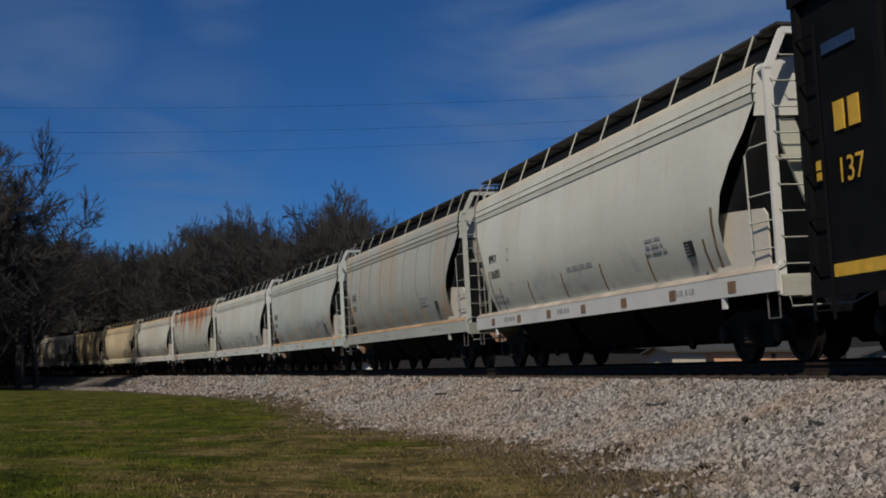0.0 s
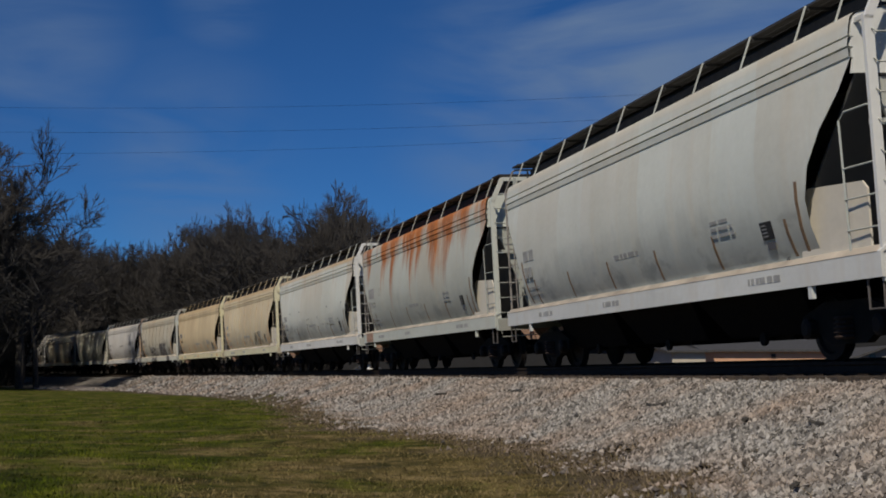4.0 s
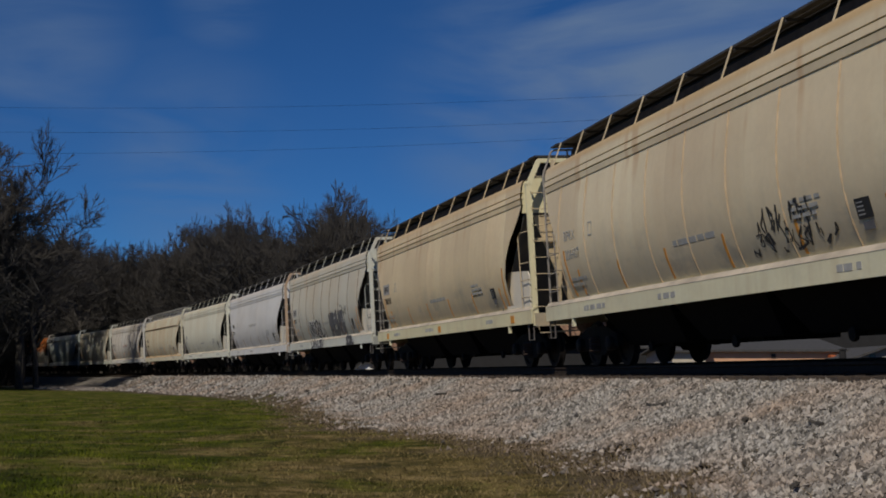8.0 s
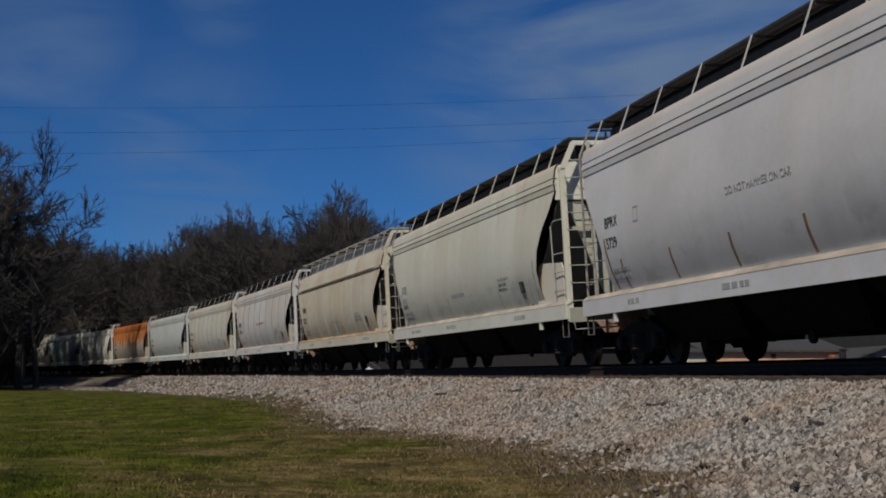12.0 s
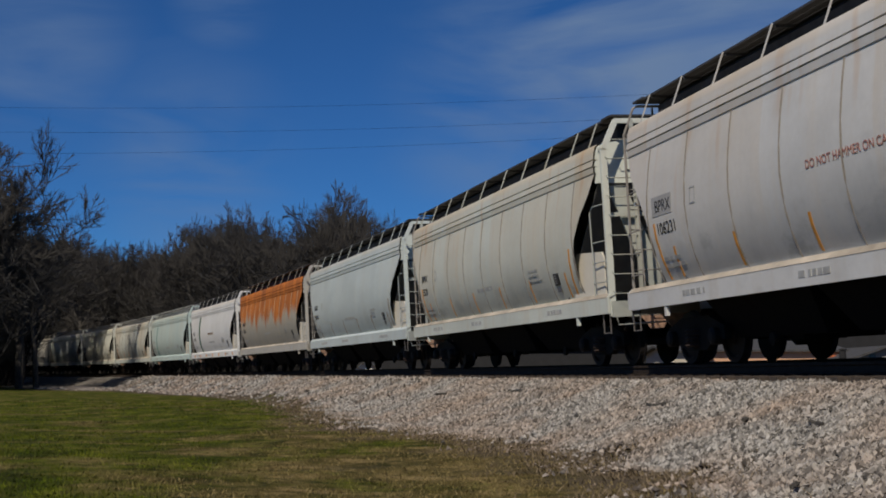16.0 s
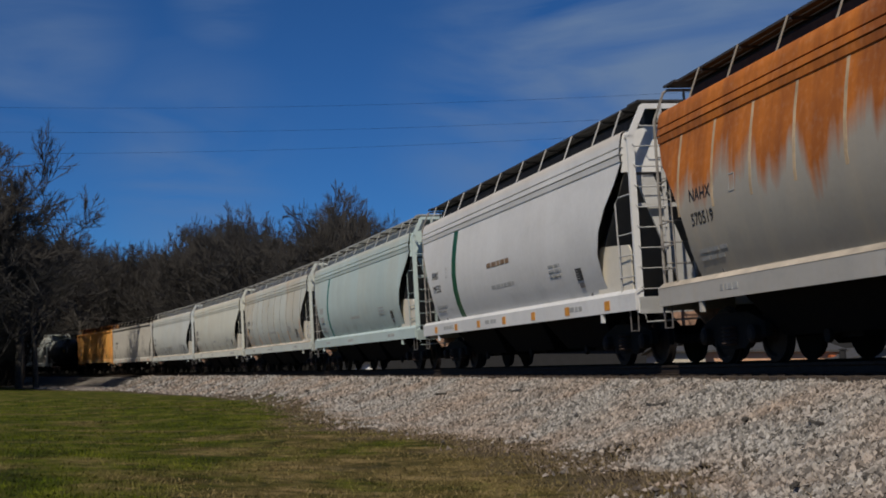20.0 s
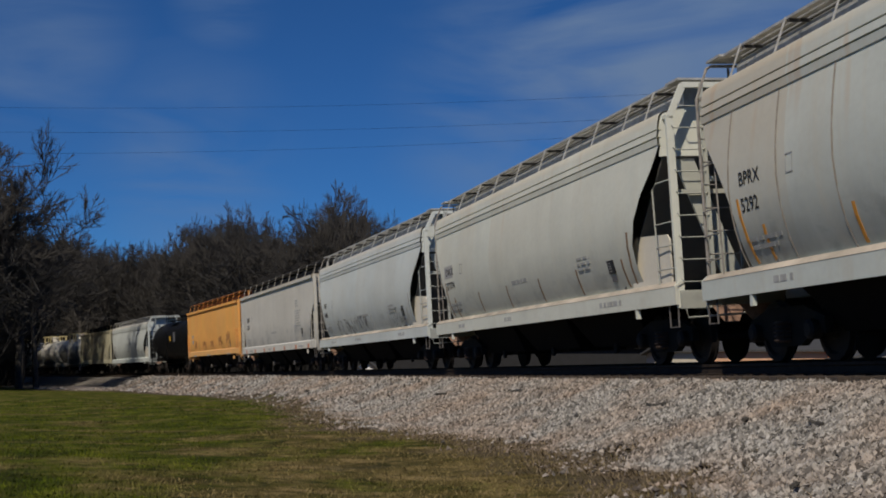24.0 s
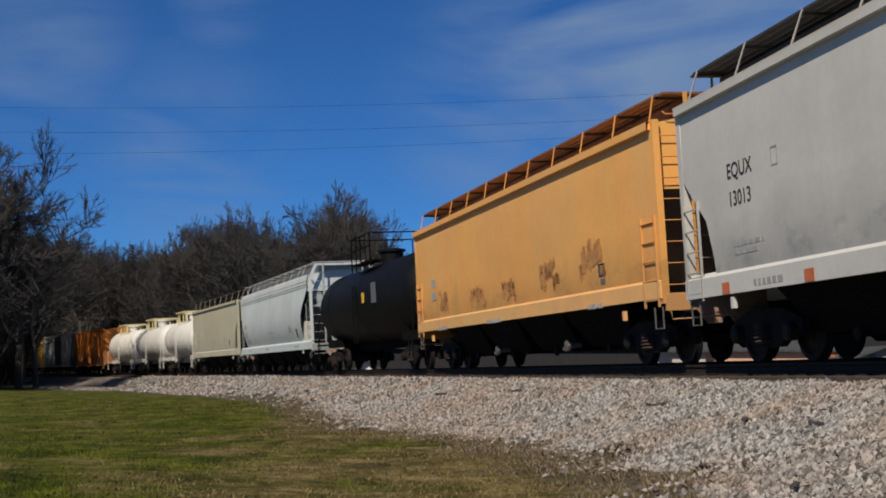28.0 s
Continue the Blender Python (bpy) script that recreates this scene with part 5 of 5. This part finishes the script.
# joints between the cars, in metres along the train
JOINTS = (-184.0, -167.3, -150.6, -134.1, -117.9, -101.2, -84.8, -68.1, -51.7, -34.7, -18.1, -1.4, 15.6, 32.4, 49.1, 65.9, 82.8,
          100.9, 117.9, 135.0, 152.6, 169.9, 187.5, 207.0, 225.8, 242.2, 260.9, 277.4, 290.8, 304.2, 317.6, 334.0, 351.0, 368.0, 385.0)
TRAIN = []

PATCH = plain("repaint_grey", (0.36, 0.35, 0.34), 0.6, 0, 0.1)
SEAM_GREY = plain("weld_shadow", (0.22, 0.195, 0.165), 0.7, 0, 0.2)
LEDGE_TAN = plain("ledge_dust", (0.45, 0.39, 0.315), 0.9, 0, 0.35, 1.2)
LEDGE_RUST = plain("ledge_rust", (0.40, 0.26, 0.14), 0.9, 0, 0.4, 1.2)
SEAM_RUST = plain("weld_rusty", (0.17, 0.11, 0.07), 0.8, 0, 0.3)
GUARD_CREAM = plain("guard_cream", (0.62, 0.53, 0.28), 0.6, 0, 0.2)
RUSTY_POST = paint("rusty_post_paint", (0.52, 0.38, 0.27), 0.2, 0.5, tint=(0.40, 0.20, 0.09))
WARN_RED = plain("faded_red", (0.36, 0.16, 0.13), 0.7, 0, 0.2)
SEAM_TAN = plain("weld_stain", (0.50, 0.37, 0.23), 0.8, 0, 0.2)
CREAM_GUSSET = paint("cream_paint", (0.72, 0.67, 0.57), 0.1, 0.12)
SPRAY = plain("spray_black", (0.03, 0.03, 0.032), 0.7, 0, 0.2)
SPRAY_DARK = plain("spray_charcoal", (0.07, 0.07, 0.075), 0.7, 0, 0.25)
SPRAY_GREY = plain("spray_grey", (0.12, 0.12, 0.13), 0.7, 0, 0.2)


def round_car(i, tone, label, sill=None, grime=0.5, streak=0.3, rust=0.0, rust_low=2.6, marks=None, mark_size=0.28, seam=None, boards=None, style="round", strips=None, plates=None,
              patch=None, tint=(0.62, 0.46, 0.27), bays=3, slant=False, step=1.75, ink=INK, mark_z=2.52, eave=0.3, low_rust=False, rust_amp=4.6, small_print=True, soot=(0.13, 0.135, 0.135)):
    a, b = JOINTS[i], JOINTS[i + 1]
    if i not in (7, 8, 10, 13, 16, 17, 22, 23):
        tone = (0.97 * tone[0], min(0.8, 1.03 * tone[1]), 1.0 * tone[2])
    body = paint("paint_car", tone, grime, streak, rust, rust_low, tint=tint, grime_color=soot, eave=eave, rust_amp=rust_amp, drips=min(0.5, 0.95 * streak) if streak > 0.12 and i not in (3, 4) else 0.0, panels=min(0.6, 1.25 * streak))
    sill_mat = paint("paint_sill", sill or tuple(min(0.8, 1.12 * c) for c in tone), 0.12, min(0.6, streak + 0.12), 0.0, tint=tuple(0.8 * c for c in tint))
    trim = paint("paint_trim", tuple(0.74 * c for c in tone), 0.35, min(0.6, streak + 0.2), 0.0, tint=tuple(0.7 * c for c in tint))
    car, half = hopper_car(style, b - a, body, sill_mat, boards or GRATE_DARK, label, step, bays, trim, slant, CREAM_GUSSET if max(tone) > 0.38 else None)
    if marks:
        lettering(car, style, half, marks, mark_size, ink, 1.85, mark_z, patch)
        part("stencil_box", shape("stencil_box", lambda bm: [box(bm, 0, e * 0.12, 0, 0.20, 0.018, 0.003) for e in (1, -1)] + [box(bm, e * 0.09, 0, 0, 0.018, 0.25, 0.003) for e in (1, -1)]), FADED, car, at=on_side(half - 3.4, mark_z + 0.1, style, 0.005))
    else:
        bars(car, style, half - 1.9, 2.45, 2, 0.75, 0.22, 0.14, FADED, 100 + i, "reporting_mark")
    if small_print:
        bars(car, style, half - 1.9, 1.75, 2, 1.1, 0.06, 0.06, FADED, 200 + i)
        bars(car, style, -half + 4.4, 2.1, 3, 0.9, 0.05, 0.05, FADED, 300 + i)
        if i in (10, 13):
            tagged(part("warning", letters("DO NOT HAMMER ON CAR", 0.16), WARN_RED if i == 13 else FADED, car, at=on_side(0.9, 2.45, style, 0.006)), kind="stuff")
        else:
            bars(car, style, 0.6, 1.95, 1, 1.8, 0.09, 0.05, FADED, 400 + i)
    data_panel(car, style, -half + 2.9, 1.82)
    if seam:
        seams(car, style, half, 1.45, seam)
    if strips:
        xs = [half - 2.4 - k * (2 * half - 4.6) / 5 for k in range(6)]
        stripes(car, style, half, xs, strips)
        if style == "round":
            stripes(car, style, half, (-half + 1.86,), strips, 1.42, 2.35, 0.075, -0.12, "edge_strip")
            stripes(car, style, half, (half - 1.86,), strips, 1.42, 2.35, 0.075, 0.12, "edge_strip")
    if i not in (15, 17, 18, 22, 23, 25, 26):
        part("rusty_ledge", shape(("ledge", round(b - a, 2)), lambda bm: prism(bm, [(1.566, 1.300), (1.478, 1.384), (1.474, 1.380), (1.562, 1.296)], -half + 0.12, half - 0.12, "x")), LEDGE_RUST if low_rust else LEDGE_TAN, car)
    if plates:
        n = 3 if i in (3, 8) else 7
        squares(car, [half - 1.6 - k * (2 * half - 3.0) / (n - 1) for k in range(n)], plates)
    sill_print(car, [half - 2.6, 1.4, -half + 3.4], FADED, 10 * i)
    TRAIN.append((car, (a + b) / 2))
    return car, half


def seams_on_rust(car):
    """Pale vertical welds where the rust has run off."""
    pale = plain("weld_pale", (0.50, 0.37, 0.23), 0.7, 0, 0.3, 3)
    for k in range(12):
        part("weld_seam", shape("pale_seam", band_shape("round", 2.35, 3.66, 0.075, 0.0, 0.003)), pale, car, at=pose(-7.2 + 14.4 * k / 11, 0, 0))


def spots(car, seed):
    """Small round dents and rust spots along a side."""
    rng = random.Random(seed)
    for k in range(16):
        part("rust_spot", shape("spot", lambda bm: box(bm, 0, 0, 0, 0.06, 0.07, 0.004)), SPRAY_GREY, car, at=on_side(rng.uniform(-6.2, 5.6), rng.choice((1.95, 2.0, 2.25, 2.6)) + rng.uniform(-0.04, 0.04), "round", 0.01))


DARK_HOPPER = plain("paint_black_car", (0.007, 0.0072, 0.008), 0.7, 0, 0.4, 1.5, gloss=0.12)
car, half = box_car(JOINTS[1] - JOINTS[0], 4.65, DARK_HOPPER, "black steel open hopper car with side ribs and yellow lettering", DARK_HOPPER, 9, None, True)
for k in range(2):
    part("yellow_mark", box(bmesh.new(), half - 1.0 - 0.36 * k, 1.545, 3.02, 0.24, 0.02, 0.36), YELLOW, car, "yellow painted mark")
part("yellow_mark", box(bmesh.new(), half - 0.42, 1.545, 2.42, 0.16, 0.02, 0.26), YELLOW, car, "yellow painted mark")
part("blue_mark", box(bmesh.new(), half - 1.1, 1.545, 3.9, 0.8, 0.02, 0.14), plain("mark_blue", (0.02, 0.05, 0.12), 0.6, 0, 0.2), car, "faded blue painted mark")
part("yellow_stripe", box(bmesh.new(), half - 2.2, 1.545, 1.15, 3.2, 0.02, 0.16), YELLOW, car, "yellow painted stripe")
part("reporting_number", letters("137", 0.44), YELLOW, car, at=Matrix.Translation((half - 0.86, 1.55, 2.2)) @ Matrix(((-1, 0, 0, 0), (0, 0, 1, 0), (0, 1, 0, 0), (0, 0, 0, 1))))
TRAIN.append((car, (JOINTS[0] + JOINTS[1]) / 2))

W = (0.70, 0.67, 0.61)
round_car(1, (0.80, 0.76, 0.67), "cream-white covered hopper car with weathered sides", strips=BROWN, plates=BROWN, grime=0.35, streak=0.15, marks=("BPRX", "106083"), eave=0.45)
round_car(2, (0.50, 0.49, 0.455), "pale grey covered hopper car with dull stained sides", strips=ORANGE, grime=0.5, streak=0.4, marks=("BPRX", "5551"), patch=PATCH, seam=SEAM_GREY, low_rust=True)
round_car(3, (0.60, 0.62, 0.60), "light grey covered hopper car with dark grime", strips=ORANGE, plates=ORANGE, grime=0.75, marks=("BPRX", "6301"), patch=PATCH, tint=(0.4, 0.4, 0.38), low_rust=True)
round_car(4, (0.72, 0.72, 0.69), "white covered hopper car with rust at its end", strips=BROWN, grime=0.6)
round_car(5, (0.58, 0.57, 0.53), "white covered hopper car streaked with orange rust from the roof", rust=0.95, rust_low=3.15, rust_amp=8.0, strips=BROWN, grime=0.55, marks=("BPRX", "206670"), ink=FADED, patch=PATCH)
squares(TRAIN[-1][0], (6.6,), RUST, 1.0, 0.3, "rust_patch", 1.17)
round_car(6, (0.74, 0.73, 0.69), "off-white covered hopper car with spotted sides", strips=BROWN, grime=0.7, eave=0.95)
spots(TRAIN[-1][0], 6)
round_car(7, (0.78, 0.67, 0.47), "yellowed cream covered hopper car with scrawled graffiti", strips=ORANGE, grime=0.5, streak=0.5, marks=("BPRX", "206407"), ink=FADED, eave=0.95, seam=SEAM_TAN)
scrawl(TRAIN[-1][0], "round", -2.3, 1.62, 1.7, 0.5, SPRAY, 71, 13, 0.018)
scrawl(TRAIN[-1][0], "round", -2.0, 1.5, 2.3, 0.28, SPRAY, 72, 12, 0.016)
round_car(8, (0.80, 0.65, 0.42), "yellowed tan covered hopper car with orange streaks", strips=ORANGE, plates=ORANGE, grime=0.45, streak=0.55, marks=("BPRX", "206530"), patch=PATCH, eave=0.9)
round_car(9, (0.60, 0.58, 0.54), "grey-white covered hopper car with rusty seams and graffiti", strips=ORANGE, grime=0.55, streak=0.4, seam=SEAM_RUST, marks=("BPRX", "5414"), patch=PATCH)
block_scrawl(TRAIN[-1][0], "round", 2.9, 1.44, 2.7, 0.62, 6, 91, None, WHITE)
block_scrawl(TRAIN[-1][0], None, 2.7, 1.03, 2.5, 0.27, 6, 95, None, WHITE)
scrawl(TRAIN[-1][0], "round", -1.1, 1.42, 2.9, 0.85, SPRAY_GREY, 92, 10, 0.10)
block_scrawl(TRAIN[-1][0], "round", -1.2, 1.5, 2.6, 0.7, 4, 93, SPRAY_GREY, SPRAY)
scrawl(TRAIN[-1][0], "round", -3.5, 2.15, 1.0, 0.35, SPRAY, 94, 6, 0.02)
block_scrawl(TRAIN[-1][0], None, -3.9, 1.03, 1.3, 0.27, 3, 96)
round_car(10, (0.66, 0.66, 0.66), "clean light grey covered hopper car", strips=BROWN, grime=0.4, streak=0.1, marks=("BPRX", "5729"))
for piece in TRAIN[-1][0].children:
    if piece.name.startswith("corner_post") and piece.matrix_basis[0][0] < 0:
        piece.material_slots[0].material = RUSTY_POST
round_car(11, (0.72, 0.69, 0.61), "cream-white covered hopper car with rusty roof edge", strips=FADED, grime=0.4, streak=0.3)
round_car(12, (0.64, 0.58, 0.48), "cream covered hopper car with a raised belt rail and rust stains", style="belt", strips=ORANGE, grime=0.5, streak=0.6, marks=("BPRX", "5252"), mark_size=0.33, boards=GRATE_LIGHT, seam=SEAM_TAN, low_rust=True)
# rusty strip on the belt's face, with its underside's shade in the colour
part("belt_stain", shape("belt_stain", lambda bm: box(bm, 0, 1.612, 3.492, 13.4, 0.008, 0.06)), SEAM_RUST, TRAIN[-1][0], "rusty brown strip painted as the shaded underside of the belt rail")
round_car(13, (0.62, 0.62, 0.61), "grey-white covered hopper car with vertical seams", strips=ORANGE, grime=0.5, seam=SEAM_GREY, marks=("BPRX", "106231"), patch=PATCH)
round_car(14, (0.62, 0.61, 0.57), "grey-white covered hopper car streaked with rust", strips=ORANGE, grime=0.5, streak=0.45, seam=SEAM_GREY, marks=("BPRX", "5539"))
round_car(15, (0.54, 0.565, 0.575), "pale blue-grey covered hopper car", strips=BROWN, grime=0.3, streak=0.1, marks=("ACFX", "58310"))
round_car(16, (0.385, 0.36, 0.31), "grey covered hopper car with bright orange rust over its upper half", sill=(0.5, 0.48, 0.44), rust=1.0, rust_low=2.6, rust_amp=3.2, grime=0.3, marks=("NAHX", "570519"), seam=None)
seams_on_rust(TRAIN[-1][0])
round_car(17, (0.70, 0.70, 0.69), "clean white covered hopper car with one dark green stripe", grime=0.15, streak=0.05, marks=("FHRX", "195532"), plates=ORANGE)
stripes(TRAIN[-1][0], "round", 7.8, (3.85,), GREEN, 1.39, 3.66, 0.42, 0.0, "green_stripe")
bars(TRAIN[-1][0], "round", 0.75, 2.48, 1, 2.2, 0.11, 0.05, BROWN, 17)
round_car(18, (0.50, 0.57, 0.57), "pale blue-green covered hopper car with a teal stripe", grime=0.35, streak=0.15, boards=GRATE_LIGHT)
stripes(TRAIN[-1][0], "round", 7.8, (4.6,), plain("stripe_teal", (0.02, 0.16, 0.15), 0.5, 0, 0.15), 1.39, 3.66, 0.24, 0.0, "teal_stripe")
round_car(19, (0.58, 0.58, 0.555), "grey covered hopper car with dark vertical seams", grime=0.5, streak=0.35, seam=SEAM_GREY, marks=("BPRX", "5292"), strips=ORANGE, boards=GRATE_LIGHT)
round_car(20, (0.66, 0.63, 0.57), "warm grey covered hopper car", grime=0.35, streak=0.15, marks=("DAKX", "277774"), patch=PATCH, strips=BROWN, boards=GRATE_LIGHT)
round_car(21, (0.60, 0.60, 0.60), "light grey covered hopper car with graffiti along its lower side", grime=0.4, streak=0.1, marks=("AEX", "6048"), strips=FADED, boards=GRATE_LIGHT)
scrawl(TRAIN[-1][0], "round", 4.6, 1.4, 5.2, 0.55, SPRAY_GREY, 211, 20, 0.02)
scrawl(TRAIN[-1][0], "round", -4.2, 1.4, 1.6, 0.6, SPRAY, 212, 8, 0.02)
round_car(22, (0.62, 0.60, 0.545), "smooth light grey covered hopper car with a heavy eave", style="flat", grime=0.55, streak=0.06, marks=("EQUX", "13013"), mark_size=0.31, mark_z=2.72, plates=RED, bays=4, slant=True)
bars(TRAIN[-1][0], "flat", -5.3, 3.2, 3, 0.8, 0.05, 0.07, FADED, 221)
bars(TRAIN[-1][0], "flat", -5.2, 2.75, 7, 1.3, 0.05, 0.06, FADED, 222)
round_car(23, (0.96, 0.45, 0.115), "orange-yellow covered hopper car with straight sides", sill=(0.95, 0.50, 0.17), style="box", grime=0.6, soot=(0.30, 0.15, 0.05), streak=0.1, eave=0.0, bays=4, boards=plain("board_rust", (0.2, 0.09, 0.05), 0.8), tint=(0.7, 0.33, 0.1), small_print=False)
SMUDGE = plain("dark_smudge", (0.50, 0.235, 0.075), 0.8, 0, 0.35, 3)
for x, z, w, h, r in ((-5.0, 1.75, 1.4, 0.6, 0.06), (-2.6, 1.7, 1.2, 0.5, 0.05), (0.2, 1.6, 1.0, 0.4, 0.05), (3.0, 1.6, 1.3, 0.4, 0.05), (6.2, 1.65, 0.8, 0.5, 0.05)):
    scrawl(TRAIN[-1][0], "box", x, z, w, h, SMUDGE, 230 + int(x), 11, 1.6 * r)
BLACK_TANK = plain("black_tank_paint", (0.0055, 0.0055, 0.006), 0.6, 0, 0.3, 2, gloss=0.15)
for hopper in (TRAIN[-1][0], TRAIN[-2][0]):
    for k in (-3.2, 1.9):
        part("gate_lever", shape("gate_lever", lambda bm: [lathe(bm, [(0.9, 0.05), (1.16, 0.06), (1.18, 0.12), (1.24, 0.12), (1.26, 0.03)], 8, "y", (0, 0, 0.46)), box(bm, 0.12, 1.2, 0.40, 0.3, 0.04, 0.07)]), STEP_GREY, hopper, "bare-metal gate lever", at=pose(k, 0, 0))
car, half = tank_car(JOINTS[25] - JOINTS[24], 1.45, BLACK_TANK, "black tank car with a railed top platform", BLACK)
part("placard", box(bmesh.new(), -1.2, 1.47, 2.6, 0.26, 0.03, 0.36), YELLOW, car, "yellow placard")
part("side_panel", box(bmesh.new(), -2.8, 1.46, 2.7, 0.6, 0.03, 0.7), SPRAY_GREY, car)
TRAIN.append((car, (JOINTS[24] + JOINTS[25]) / 2))
round_car(25, (0.56, 0.57, 0.575), "white covered hopper car with a long rounded body", grime=0.2, streak=0.05, boards=GRATE_LIGHT, bays=4)
round_car(26, (0.52, 0.46, 0.34), "tan covered hopper car with straight sides", style="flat", grime=0.2, streak=0.1)
TANK_WHITE = paint("white_tank_paint", (0.76, 0.73, 0.66), 0.3, 0.3, 0.0)
TANK_GREY = paint("stained_tank_paint", (0.66, 0.64, 0.59), 0.5, 0.4, 0.0, tint=(0.3, 0.28, 0.25))
for i, m in ((27, TANK_WHITE), (28, TANK_GREY), (29, TANK_WHITE)):
    car, half = tank_car(JOINTS[i + 1] - JOINTS[i], 1.42, m, "short white tank car with a square valve guard" if m is TANK_WHITE else "short stained grey-white tank car", m, False, True)
    TRAIN.append((car, (JOINTS[i] + JOINTS[i + 1]) / 2))
for i, tone, label, door in ((30, (0.60, 0.20, 0.03), "orange boxcar with graffiti low on its side", None), (31, (0.30, 0.32, 0.35), "grey steel boxcar with a dark door", (0.05, 0.05, 0.055)),
                       (32, (0.45, 0.27, 0.04), "yellow-brown boxcar with ribbed sides", None), (33, (0.10, 0.09, 0.09), "dark brown steel boxcar with ribs", None)):
    m = paint("boxcar_paint", tone, 0.4, 0.3, tint=tuple(0.5 * c for c in tone))
    car, half = box_car(JOINTS[i + 1] - JOINTS[i], 4.3, m, label, m, 12, plain("boxcar_door", door or tone, 0.6))
    if i == 30:
        scrawl(car, "flat", 3.6, 1.2, 3.0, 1.3, WHITE, 301, 7, 0.1)
    TRAIN.append((car, (JOINTS[i] + JOINTS[i + 1]) / 2))

make_stones()
make_blades()
make_tufts()

# dark sticks and scraps on the stones
def sticks():
    rng = random.Random(3)
    for s, left, length, turn in ((62, 3.4, 1.5, 20), (47, 3.3, 0.8, 75), (30, 2.9, 0.7, 40), (25.5, 2.6, 0.7, 110), (19.5, 3.4, 0.6, 85), (14.0, 3.2, 0.5, 70), (12.6, 3.1, 0.35, 100), (10.6, 4.3, 0.5, 60), (17.5, 2.9, 0.4, 130)):
        x, y, th = on_track(s, left)
        z = float(bed_height(np.array([s]), np.array([left]), x, y)[0])
        bm = bmesh.new()
        pts = [(length * (k / 4 - 0.5), rng.uniform(-0.03, 0.03), 0.03 + rng.uniform(0, 0.03)) for k in range(5)]
        tube(bm, pts, 0.025, 5)
        tagged(part("stick", bm, BARK, at=pose(float(x), float(y), z, 0, 0, turn)), "dark broken stick lying on the ballast", "stick", "sticks on the ballast")


sticks()


def rolled(t):
    """Metres that the train has still to go at t, against where it is at 14 s."""
    return -13.2195 * (t - 14) - 0.01783 * (t - 14) ** 2 / 2


def motions():
    """The train rolls past at about 13 m/s, gaining a little; the wheels turn while their car is near."""
    for car, offset in TRAIN:
        walk(car, [(float(k), track_pose(offset + rolled(float(k)))) for k in range(29)])
    places = {car.name: offset for car, offset in TRAIN}
    for car, x, wheels in WHEELSETS:
        home = wheels.matrix_basis.translation.copy()
        rows = []
        for k in range(841):
            t = k / 30
            s = places[car.name] + x + rolled(t)
            if k in (0, 840) or -4 < s < 56:
                near = max(-4.0, min(s, 56.0))
                rows.append((t, Matrix.Translation(home) @ Matrix.Rotation(near / 0.46, 4, "Y")))
        walk(wheels, rows)


motions()
